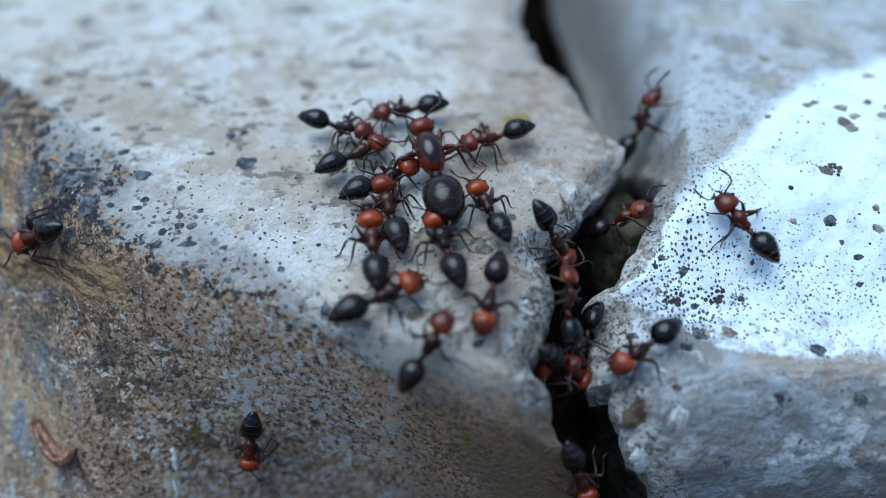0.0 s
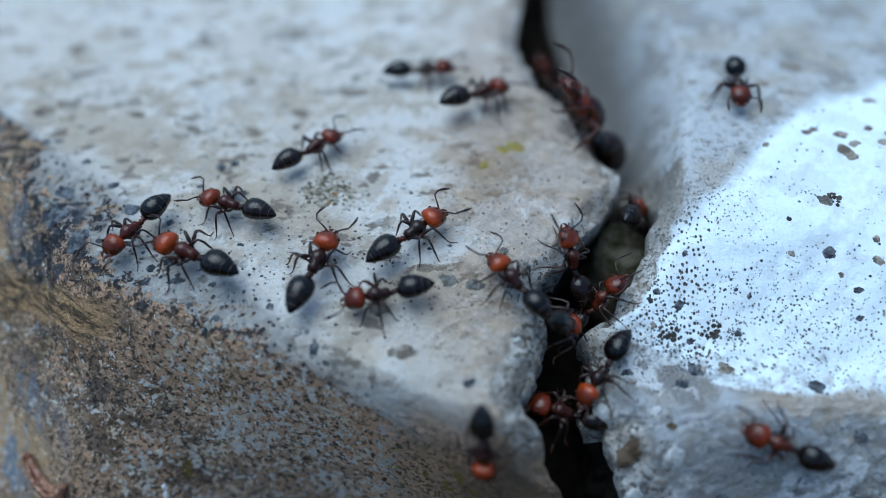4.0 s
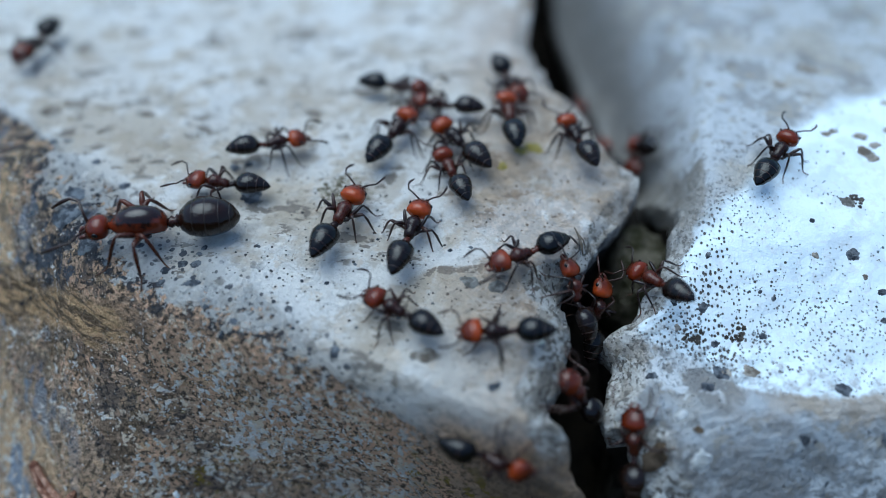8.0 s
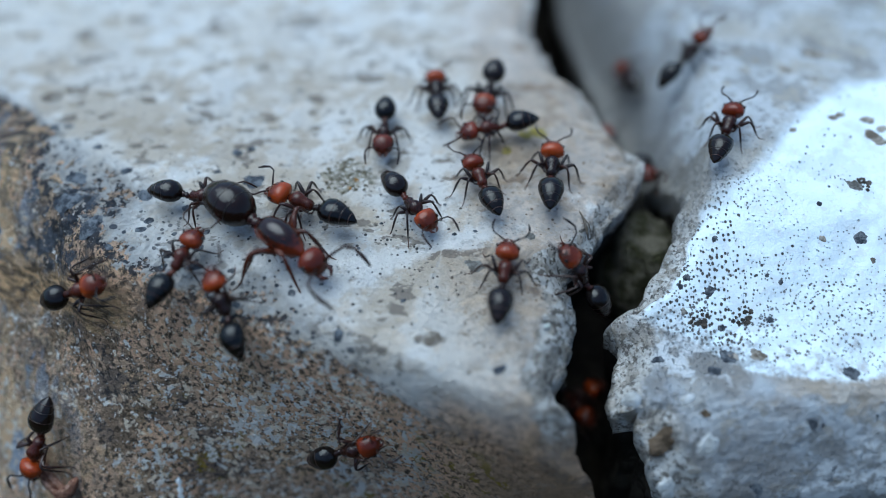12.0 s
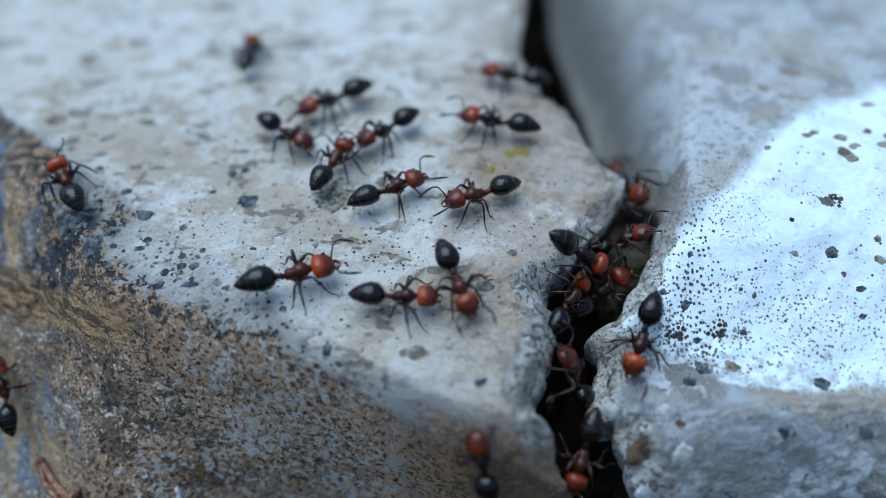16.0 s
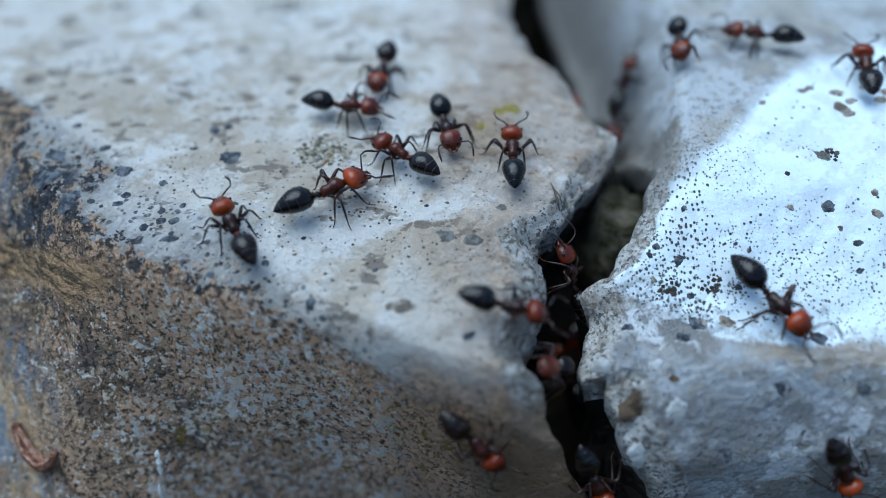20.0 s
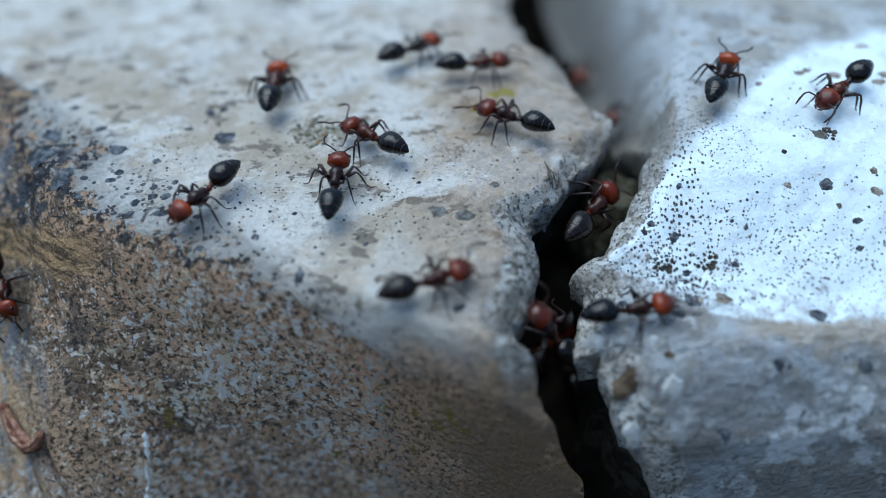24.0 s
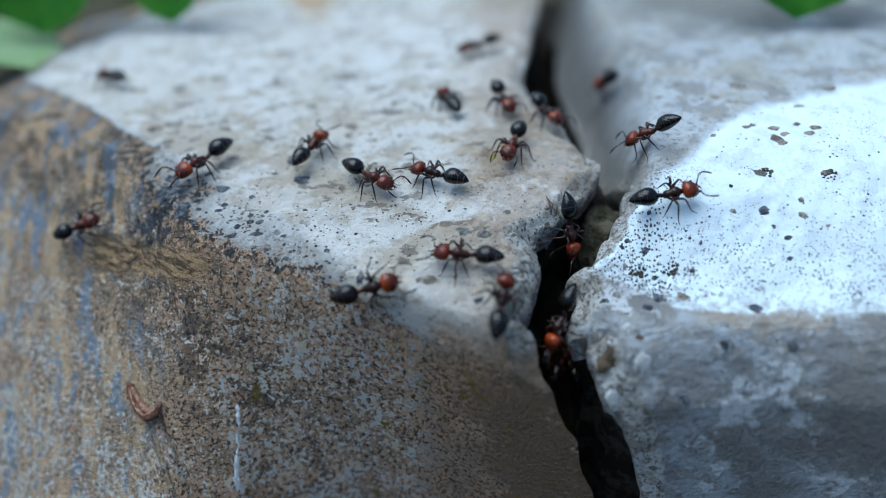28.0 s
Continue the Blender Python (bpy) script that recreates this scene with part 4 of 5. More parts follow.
LEFT_GREY = ((0.16, -0.12, 0.049), (0.3, -0.15, 0.043), (0.46, 0.07, 0.03))
LEFT_YELLOW = ((0.37, 0.68, 0.03), (0.56, 0.84, 0.062), (0.48, 0.8, 0.036))
RIGHT_DARK = ((1.38, -0.18, 0.03), (1.67, -0.32, 0.021), (1.09, -0.49, 0.026), (1.43, -0.34, 0.021), (2.2, 0.06, 0.036),
              (2.0, 0.22, 0.016), (2.32, -0.12, 0.023), (2.31, -0.25, 0.023), (1.27, -0.12, 0.015), (1.23, -0.16, 0.015), (1.68, -0.12, 0.012), (1.75, -0.15, 0.012), (1.43, 0.06, 0.015))
RIGHT_BROWN = ((1.99, 0.05, 0.019), (2.45, 0.12, 0.02), (2.44, 0.01, 0.03), (2.42, 0.66, 0.05), (2.43, 0.79, 0.044), (2.48, 0.71, 0.036), (2.73, 0.79, 0.045), (2.67, 0.74, 0.033),
               (2.44, 0.62, 0.036), (2.23, 0.8, 0.032), (2.28, 0.82, 0.025), (2.61, 0.85, 0.03), (1.97, 0.69, 0.021), (2.24, -0.05, 0.016), (2.59, -0.05, 0.014), (1.59, -0.48, 0.042),
               (1.46, -0.48, 0.03), (1.24, -0.27, 0.015), (2.13, 1.3, 0.046), (2.36, 1.48, 0.072), (1.97, 1.41, 0.035), (1.69, 1.31, 0.03), (2.7, 1.09, 0.035), (3.03, 1.39, 0.058))
RIGHT_FRONT = ((1.80, -0.80, 0.030), (2.22, -0.79, 0.026), (2.03, -0.58, 0.045), (1.44, -0.48, 0.055), (1.36, -0.56, 0.040), (1.55, -1.02, 0.045), (1.96, -0.94, 0.035), (2.40, -0.90, 0.040), (1.30, -1.00, 0.030), (2.06, -1.05, 0.03))
RIGHT_KNOBS = ((1.29, -0.88, 0.048), (1.11, -1.00, 0.040), (0.93, -0.68, 0.040), (1.20, -0.70, 0.030))
RIGHT_GREY = ((2.22, 0.33, 0.040), (2.66, 0.32, 0.035))

# two nests of pits in the bright coat
PITS = [(cx + 0.045 * math.cos(k * 2.4) * (k / 12) ** 0.5 * 1.2, cy + 0.040 * math.sin(k * 2.4) * (k / 12) ** 0.5, 0.007 + 0.009 * math.sin(k * 1.9 + cx) ** 2)
        for cx, cy in ((1.32, -0.30), (1.54, -0.29), (2.26, 0.34), (2.68, 0.30)) for k in range(1, 13)]
OLIVE = [(-0.53 + 0.15 * math.cos(k * 2.4) * (k / 56) ** 0.6, 0.49 + 0.12 * math.sin(k * 2.4) * (k / 56) ** 0.6, 0.009 + 0.013 * math.sin(k * 1.7) ** 2) for k in range(56)]

seed = 0
for spots, material, stone, height, name in (
    (LEFT_DARK, SPOT_DARK, left_stone, left_height, "lichen_patch"), (LEFT_DOTS, SPOT_DARK, left_stone, left_height, "lichen_dot"),
    (LEFT_BROWN, SPOT_BROWN, left_stone, left_height, "brown_crust"), (LEFT_GREY, SPOT_GREY, left_stone, left_height, "grey_flake"),
    (LEFT_YELLOW, SPOT_YELLOW, left_stone, left_height, "yellow_lichen"), (OLIVE, SPOT_PIT, left_stone, left_height, "olive_crust"),
    (((-0.49, 0.47, 0.018), (-0.52, 0.40, 0.014)), SPOT_ORANGE, left_stone, left_height, "orange_lichen"), (((0.51, -0.44, 0.014),), SPOT_WHITE, left_stone, left_height, "lime_grain"),
    (RIGHT_DARK, SPOT_DARK, right_stone, right_height, "lichen_patch"), (PITS, SPOT_PITCH, right_stone, right_height, "pit"), (RIGHT_BROWN, SPOT_BROWN, right_stone, right_height, "brown_crust"),
    (RIGHT_GREY, SPOT_GREY, right_stone, right_height, "grey_flake"), (RIGHT_FRONT, SPOT_DARK, right_stone, right_height, "lichen_patch"),
    # flat brown patches standing in for holes, their depth darkened into the colour
    (((1.07, -0.85, 0.045), (1.28, -0.77, 0.03)), SPOT_HOLLOW, right_stone, right_height, "brown_crust"),
):
    for x, y, r in spots:
        seed += 1
        spot = crust(name, x, y, r, height, material, stone, seed)
        if (x, y) == (0.06, 0.07):
            cam.data.dof.focus_object = spot  # the lens keeps this lichen dot sharp


for x, y, r in RIGHT_KNOBS:
    seed += 1
    crust("stone_grain", x, y, r, right_height, SPOT_KNOB, right_stone, seed, thick=r * 0.7)

# a curled dry husk on the stone's face, a splinter on its lip, a mossy stone jammed in the cleft
HUSK = plain("dry_red_brown_husk", (0.14, 0.055, 0.035), (0.34, 0.17, 0.11), 26, 0.4)
HUSK_PALE = plain("pale_husk_fold", (0.34, 0.17, 0.11), (0.66, 0.42, 0.31), 30, 0.4)
SPLINTER = plain("grey_brown_wood", (0.16, 0.13, 0.10), (0.24, 0.20, 0.16), 30)
MOSSY = plain("mossy_stone", (0.034, 0.033, 0.014), (0.13, 0.115, 0.085), 7, 0.9, 0.08)
STREAK = plain("white_lime_run", (0.80, 0.82, 0.84), (0.62, 0.62, 0.62), 14)


def on_left(x, y, up=0.0):
    return Vector((x, y, left_height(x, y) + up))


def dried_husk():
    bm_points, radii = [], []
    way = [(-2.32, -0.60), (-2.28, -0.67), (-2.22, -0.75), (-2.14, -0.81), (-2.06, -0.83), (-2.01, -0.79)]
    for k in range(26):
        t = k / 25 * (len(way) - 1)
        i = min(int(t), len(way) - 2)
        x, y = (way[i][c] + (way[i + 1][c] - way[i][c]) * (t - i) for c in (0, 1))
        bm_points.append(on_left(x, y, 0.05))
        radii.append((0.018 + 0.018 * math.sin(math.pi * min(1.0, 0.12 + k / 27)) + 0.006 * (k / 25)) * (1.0 if k % 4 else 0.92) * (0.4 if k in (0, 25) else 1.0))
    husk = new("dried_husk")
    side = [Vector((0.022, 0.010, 0.0)) * math.sin(math.pi * k / 25) for k in range(26)]
    part("husk_body", tube(bm_points, radii, 12), HUSK, husk, "ribbed reddish-brown curled husk")
    part("husk_fold", tube([p + o + Vector((0, 0, 0.020)) for p, o in zip(bm_points[2:25], side[2:25])], [0.014 + 0.007 * math.sin(math.pi * k / 22) - (0.010 if k in (0, 22) else 0) for k in range(23)], 9), HUSK_PALE, husk, "pale pinkish fold")
    part("husk_edge", tube([p - o * 0.9 + Vector((0, 0, 0.026)) for p, o in zip(bm_points[3:24], side[3:24])], [0.010 + 0.004 * (k % 3 == 0) for k in range(21)], 8), HUSK_PALE, husk)
    return tagged(husk, "curled reddish-brown dried husk on the stone face", "husk")


def splinter():
    ob = new("splinter")
    part("splinter_shaft", tube([on_left(0.735, 0.23, 0.012), on_left(0.75, 0.17, 0.02), on_left(0.765, 0.12, 0.018), on_left(0.775, 0.09, 0.012)], [0.003, 0.007, 0.008, 0.003], 6), SPLINTER, ob)
    part("splinter_barb", tube([on_left(0.75, 0.17, 0.02), on_left(0.775, 0.145, 0.026), on_left(0.785, 0.125, 0.02)], [0.005, 0.004, 0.002], 6), SPLINTER, ob)
    return tagged(ob, "small grey-brown wood splinter on the stone's lip", "splinter")


def wedged_stone(name, x, y, z, sizes, seed, material, label):
    bm = bmesh.new()
    bmesh.ops.create_icosphere(bm, subdivisions=4, radius=1)
    for v in bm.verts:
        p = v.co.copy()
        k = 1 + 0.25 * noise.noise(p * 1.4 + Vector((seed, 0, 0))) + 0.10 * noise.noise(p * 4 + Vector((seed, 0, 0)))
        v.co = (x + p.x * sizes[0] * k, y + p.y * sizes[1] * k, z + p.z * sizes[2] * k)
    data = bpy.data.meshes.new(name)
    bmesh.ops.scale(bm, vec=(CM, CM, CM), verts=bm.verts)
    bm.to_mesh(data)
    bm.free()
    data.materials.append(material)
    data.shade_smooth()
    return tagged(new(name, data), label, "stone")


dried_husk()
splinter()
wedged_stone("mossy_stone", 1.20, 0.44, -0.64, (0.22, 0.36, 0.42), 2.0, MOSSY, "mossy greenish stone wedged in the cleft")
wedged_stone("cleft_pebble", 1.12, 0.72, -0.55, (0.16, 0.26, 0.32), 5.0, CLEFT_WALL, "pebble wedged in the cleft, shade-dark like its walls")


def lime_run():
    """A narrow white run down the broken face, swelling and thinning."""
    verts, faces, rows = [], [], 40
    for k in range(rows):
        t = k / (rows - 1)
        x, y = -1.47 - 0.06 * t + 0.008 * math.sin(9 * t) + 0.014 * noise.noise(Vector((t * 14, 8.0, 0.0))), -0.76 - 0.50 * t
        half = max(0.001, 0.013 + 0.055 * noise.noise(Vector((t * 8, 3.0, 0.0))) + 0.040 * noise.noise(Vector((t * 27, 3.0, 0.0)))) * (0.4 if k in (0, rows - 1) else 1)
        for s, up in ((-1, -0.006), (-0.5, 0.006), (0.5, 0.007), (1, -0.006)):
            px = x + s * half
            verts.append((px, y, left_height(px, y) + rough_relief(px, y, -2 * (soft(LEFT_EDGE, px, 0.15) - y)) + up))
    for k in range(rows - 1):
        for j in range(3):
            a = k * 4 + j
            faces.append((a, a + 1, a + 5, a + 4))
    ob = new("lime_run", mesh_from("lime_run", verts, faces, [STREAK]))
    ob.parent = left_stone
    return ob


lime_run()

# ---- leaves behind the stones ----
LEAF_DARK = plain("green_leaf", (0.040, 0.150, 0.008), (0.070, 0.210, 0.014), 2.5, 0.45, 0.02)
LEAF_PALE = plain("pale_green_leaf", (0.20, 0.30, 0.12), (0.26, 0.36, 0.17), 2.5, 0.5, 0.02)
STEM = plain("green_stem", (0.08, 0.13, 0.04), (0.11, 0.15, 0.06), 4)


def leaf_blade(size, bend):
    """A rounded, folded leaf blade with a pointed tip, along +x."""
    verts, faces, across = [], [], 9
    for i in range(15):
        t = i / 14
        half = size * 0.42 * math.sin(math.pi * t ** 0.9) ** 0.5 if 0 < t < 1 else 0.0
        for j in range(across):
            s = j / (across - 1) * 2 - 1
            verts.append((t * size, s * half * (1 + 0.04 * math.sin(i * 2.1)), abs(s) * half * 0.28 + bend * size * (t - t * t) - 0.05 * size * t * t))
    for i in range(14):
        for j in range(across - 1):
            a = i * across + j
            faces.append((a, a + 1, a + across + 1, a + across))
    return verts, faces


def weed(stem, leaves, label):
    plant = new("weed")
    part("stem", tube(stem, [0.12, 0.10, 0.08, 0.05], 8), STEM, plant)
    for lx, ly, lz, size, yaw, tilt, roll, material in leaves:
        verts, faces = leaf_blade(size, 0.12)
        ob = new("leaf", mesh_from("leaf", verts, faces, [material]))
        ob.parent = plant
        ob.matrix_basis = pose(lx * CM, ly * CM, lz * CM, roll, tilt, yaw)
        start, end = Vector((lx, ly, lz)), Vector(stem[-1])
        part("leaf_stalk", tube([end, end.lerp(start, 0.5) + Vector((0, 0, 0.3)), start], [0.05, 0.04, 0.03], 6), STEM, plant)
    return tagged(plant, label, "plant")


weed(((-7.4, 6.2, -7.0), (-7.2, 6.1, -4.0), (-7.0, 6.2, -1.2), (-6.6, 6.0, 1.3)),
     ((-4.62, 4.73, 1.50, 1.9, -88, 50, -6, LEAF_DARK), (-3.10, 4.38, 1.11, 1.3, -92, 50, 8, LEAF_DARK), (-6.45, 3.25, -0.10, 2.2, -4, 1, -13, LEAF_PALE)), "low weed with broad green leaves overhanging the stone")
weed(((5.6, 9.6, -7.0), (5.5, 9.5, -4.0), (5.3, 9.4, -1.5), (5.0, 8.8, 1.6)),
     ((3.3, 3.87, 1.79, 1.9, -95, 50, -6, LEAF_DARK), (6.3, 8.6, 1.4, 2.2, 25, 10, 10, LEAF_DARK)), "green-leaved weed leaning over the stone from behind")


# ---- what moves: every ant's way, as (seconds, x, y, heading, how far below the rim) ----
def motions():
    sizes = (0.93, 0.93, 0.94, 0.99, 1.06, 1.05, 1.01, 0.93, 0.93, 0.93, 1.04, 0.93, 0.93, 0.93, 0.93, 0.93, 1.06, 0.93, 0.93, 1.06, 0.93, 0.93, 0.93, 0.93, 0.93, 0.93, 1.04, 1.06, 0.96, 1.06, 0.93, 0.97, 0.93, 0.93, 1.06, 0.93)
    ants = more_ants(36, sizes)
    march(ants[0], (
        (0, -0.16, 0.80, -170, 0), (1, -0.76, 0.83, -150, 0), (2, -1.15, 0.67, -144, 0), (3, -0.91, 0.58, 170, 0), (6, -0.04, 1.07, 44, 0),
        (7, 0.04, 1.22, 166, 0), (8, 0.00, 1.13, 169, 0), (9, 0.06, 1.42, 117, 0), (10, -0.88, 1.76, 148, 0), (10.94, 0.90, 1.96, 7, -1),
        (11.65, 0.90, 1.88, 5, -1), (12, 1.42, 1.93, 97, 0), (15, 0.92, 1.83, 68, 0), (15.35, 0.91, 1.80, 68, -1), (24.65, 0.90, 1.88, -176, -1),
        (25, 0.67, 1.86, 88, 0), (26, 0.46, 2.00, -80, 0), (27, 0.38, 2.56, 103, 0), (28, 0.22, 2.66, -152, 0),
    ))
    march(ants[1], (
        (0, -0.50, 0.64, -15, 0), (1, -0.46, 0.73, 18, 0), (2, -0.10, 1.10, 48, 0), (3, 0.05, 1.57, 41, 0), (6, -0.08, 1.46, -97, 0),
        (7, -0.17, 1.33, -55, 0), (8, -0.24, 1.32, -11, 0), (9, -0.22, 1.31, -33, 0), (10, -0.01, 0.85, -38, 0), (11, -0.22, 1.01, -157, 0),
        (12, -0.34, 0.77, -90, 0), (15, -0.98, 0.86, -92, 0), (16, -0.87, 0.92, -37, 0), (17, -1.02, 0.94, -172, 0), (18, -1.55, 0.37, -39, 0),
        (19, -0.46, -0.64, -7, 0), (20, 0.44, -0.56, 0, 0), (21, 0.78, -0.39, -178, 0), (24, 0.65, -0.56, 174, 0), (25, 0.49, -0.85, -1, 0),
        (26, 0.41, -0.86, 42, 0), (27, 0.44, -0.87, 14, 0), (28, 0.39, -0.70, 79, 0),
    ))
    march(ants[2], (
        (0, -0.40, 0.46, 36, 0), (1, -0.59, 0.37, 125, 0), (2, -0.50, 0.34, 93, 0), (3, -0.98, 0.37, 162, 0), (6, -1.16, 0.16, 157, 0),
        (7, -1.40, 0.26, 95, 0), (8, -1.22, 0.46, 175, 0), (9, -1.35, 0.45, -147, 0), (10, -1.34, 0.44, -156, 0), (11, -1.29, 0.43, -128, 0),
        (12, -1.29, 0.26, -8, 0), (15, -1.00, 0.12, 6, 0), (16, -0.19, 0.47, 24, 0), (17, 0.38, 0.68, -5, 0), (17.39, 1.06, 1.00, 25, -1),
    ))
    march(ants[3], (
        (0, -0.22, 0.26, 33, 0), (1, 0.03, 0.33, 0, 0), (2, 0.47, 0.68, 27, 0), (3, 0.98, 1.22, 63, 0), (6, 0.79, 0.83, 113, 0),
        (7, 0.56, 1.01, 141, 0), (8, 0.45, 1.39, -71, 0), (9, 1.30, 0.56, -92, 0), (10, 1.23, 0.19, -111, 0), (11, 0.80, -0.51, 172, 0),
        (12, 0.63, -0.10, 155, 0), (15, 0.86, -0.04, 22, 0), (16, 0.79, 0.11, 7, 0), (17, 0.95, 0.18, 32, 0), (18, 0.91, -0.02, 114, 0),
        (18.35, 0.94, -0.04, 114, -1),
    ))
    march(ants[4], (
        (0, -0.21, 0.08, 107, 0), (1, -0.09, 0.02, 118, 0), (2, 0.14, 0.76, 49, 0), (3, 1.03, 1.59, 62, 0), (6, 1.24, 1.41, -74, 0),
        (7, 1.26, 1.50, 100, 0), (8, 1.08, 1.53, 52, 0), (8.35, 0.98, 1.48, 52, -1),
    ))
    march(ants[5], (
        (0, -0.28, -0.15, 99, 0), (1, -0.43, -0.04, 121, 0), (2, -1.03, 0.27, -16, 0), (3, -1.14, 0.02, -164, 0), (6, -1.30, -0.12, 40, 0),
        (7, -0.46, 0.16, 35, 0), (8, -0.52, 0.25, 66, 0), (9, -0.44, 0.27, 46, 0), (10, -0.91, 0.08, -174, 0), (11, -0.87, 0.21, 144, 0),
        (12, -0.74, 0.20, 156, 0), (15, -0.68, 0.09, -169, 0), (16, -0.69, -0.11, 16, 0), (17, -0.51, 0.02, 26, 0), (18, -0.51, 0.07, 46, 0),
        (19, -0.43, 0.05, 24, 0), (20, -0.44, 0.12, 29, 0), (21, -0.38, 0.34, 88, 0), (24, -0.81, 0.83, 91, 0), (25, -0.63, 1.25, 95, 0),
        (26, -1.22, 1.84, 102, 0), (27, -1.20, 1.55, -134, 0), (28, -1.83, 0.55, -128, 0),
    ))
    march(ants[6], (
        (0, 0.09, -0.15, 110, 0), (1, 0.05, 0.08, 4, 0), (2, 0.05, 0.38, 42, 0), (3, 0.01, 0.14, 43, 0), (6, -0.05, 0.08, 23, 0),
        (7, -0.16, 0.04, 34, 0), (8, -0.14, 0.16, 72, 0), (9, 0.16, 0.31, 11, 0), (10, 0.45, 0.52, 24, 0), (11, 0.71, 0.58, -32, 0),
        (12, 0.59, 0.46, 83, 0), (15, 0.76, 0.70, 158, 0), (16, 0.37, 1.00, 166, 0), (17, 0.37, 1.03, 157, 0), (17.36, 1.05, 1.08, 4, -1),
    ))
    march(ants[7], (
        (0, 0.31, 0.06, 113, 0), (1, 0.53, -0.01, 145, 0), (2, 0.30, 0.02, 128, 0), (3, 0.40, -0.21, 123, 0), (6, 0.63, -0.11, 149, 0),
        (7, 0.84, -0.09, -54, 0), (8, 0.80, -0.06, 75, 0), (9, 0.87, 0.02, 43, 0), (9.35, 0.94, -0.04, 43, -1), (15.65, 0.83, -0.28, -15, -1),
        (16, 1.12, -0.36, -114, 0), (17, 1.14, -0.78, -84, 0), (17.35, 1.07, -1.24, -105, 0), (19.65, 1.91, -1.21, 45, 0), (20, 2.12, -0.99, -25, 0),
        (21, 2.24, -0.91, 30, 0), (21.35, 2.02, -1.29, -120, 0), (24.65, 1.55, -1.28, 60, 0), (25, 1.78, -0.89, 179, 0), (26, 1.42, -0.54, 84, 0),
        (27, 0.88, -0.53, -116, 0), (28, 0.87, -0.64, -124, 0),
    ))
    march(ants[8], (
        (0, 0.35, 0.56, -163, 0), (1, 0.53, 0.57, -166, 0), (2, 0.50, 0.43, -101, 0), (2.35, 1.01, 0.04, -37, -1), (5.49, 1.05, 1.08, -172, -1),
        (6, 0.09, 0.95, -121, 0), (7, 0.20, 0.25, 173, 0), (8, 0.06, 0.57, 110, 0), (9, -0.17, 0.51, 170, 0), (10, -0.12, 0.46, 74, 0),
        (11, 0.21, 0.59, 46, 0), (12, 0.28, 0.76, -171, 0), (15, -0.75, 0.58, 94, 0), (16, -0.55, 0.68, 68, 0), (17, -0.47, 0.65, -4, 0),
        (18, -0.55, 0.73, 15, 0), (19, -0.42, 0.76, 11, 0), (20, -0.40, 0.78, -8, 0), (21, -0.39, 0.76, -1, 0), (24, 0.40, 1.01, 15, 0),
        (25, 0.97, 1.53, 65, 0), (26, 0.46, 1.13, -44, 0), (27, 0.69, 0.66, -70, 0), (28, 0.51, 0.70, -107, 0),
    ))
    march(ants[9], (
        (0, 0.64, -0.03, -31, 0), (1, 0.82, -0.10, 47, 0), (2, 1.07, 0.25, 46, 0), (3, 1.11, 0.43, 72, 0), (6, 1.33, 0.74, 52, 0),
        (7, 1.40, 0.70, 25, 0), (8, 1.41, 1.17, 96, 0), (9, 1.40, 1.35, 95, 0), (10, 1.34, 1.22, 91, 0), (11, 1.19, 0.92, 65, 0),
        (12, 1.23, 0.81, -99, 0), (15, 1.21, 0.05, -152, 0), (16, 1.20, 0.26, -21, 0), (17, 1.11, 0.31, 49, 0), (18, 0.92, 0.18, 26, 0),
        (19, 0.86, 0.55, 68, 0), (20, 1.47, 1.42, 68, 0), (20.35, 1.01, 1.40, -177, -1), (24.47, 0.90, 2.36, 176, -1), (25, -0.10, 2.43, 137, 0),
        (26, -0.87, 1.96, -147, 0), (27, -2.11, 2.00, -174, 0), (28, -3.16, 2.06, 144, 0),
    ))
    march(ants[10], (
        (0, -0.19, -0.46, 28, 0), (1, -0.36, -0.47, 133, 0), (2, -0.56, -0.43, 138, 0), (3, -0.67, -0.40, 136, 0), (6, -0.23, 0.61, 44, 0),
        (7, -0.20, 0.62, 46, 0), (8, -0.25, 0.89, 61, 0), (8.69, 1.05, 1.08, 8, -1), (15.65, 1.25, 0.68, -82, -1), (16, 1.35, 0.70, -82, 0),
        (17, 1.40, 0.73, -69, 0), (18, 1.36, 0.71, -71, 0), (19, 1.62, -0.40, -53, 0), (20, 1.81, -0.43, -51, 0), (21, 2.43, -0.69, -4, 0),
        (21.39, 2.05, -1.34, -120, 0),
    ))
    march(ants[11], (
        (0, 0.06, -0.66, 48, 0), (1, 0.15, -0.35, 10, 0), (2, -0.06, -0.54, -52, 0), (3, -0.22, -0.27, -150, 0), (6, -0.10, -0.18, 134, 0),
        (7, -0.08, -0.31, 156, 0), (8, -0.21, -0.31, 148, 0), (9, -0.37, -0.25, 138, 0), (10, -0.66, -0.30, 177, 0), (11, -0.57, -0.55, -113, 0),
        (12, -0.45, -0.70, -6, 0), (15, 0.83, -0.60, 128, 0), (16, 0.67, -0.48, 141, 0), (17, 0.80, -0.18, -118, 0), (18, 0.77, -0.27, -114, 0),
        (19, 0.76, -0.36, 76, 0), (20, 0.75, -0.14, 120, 0), (21, 0.63, 0.16, 101, 0), (24, 0.54, 0.51, 154, 0), (25, 0.55, 0.54, 143, 0),
        (26, 0.57, 0.52, 143, 0), (27, 0.41, 0.26, -140, 0), (28, -0.06, 0.39, 155, 0),
    ))
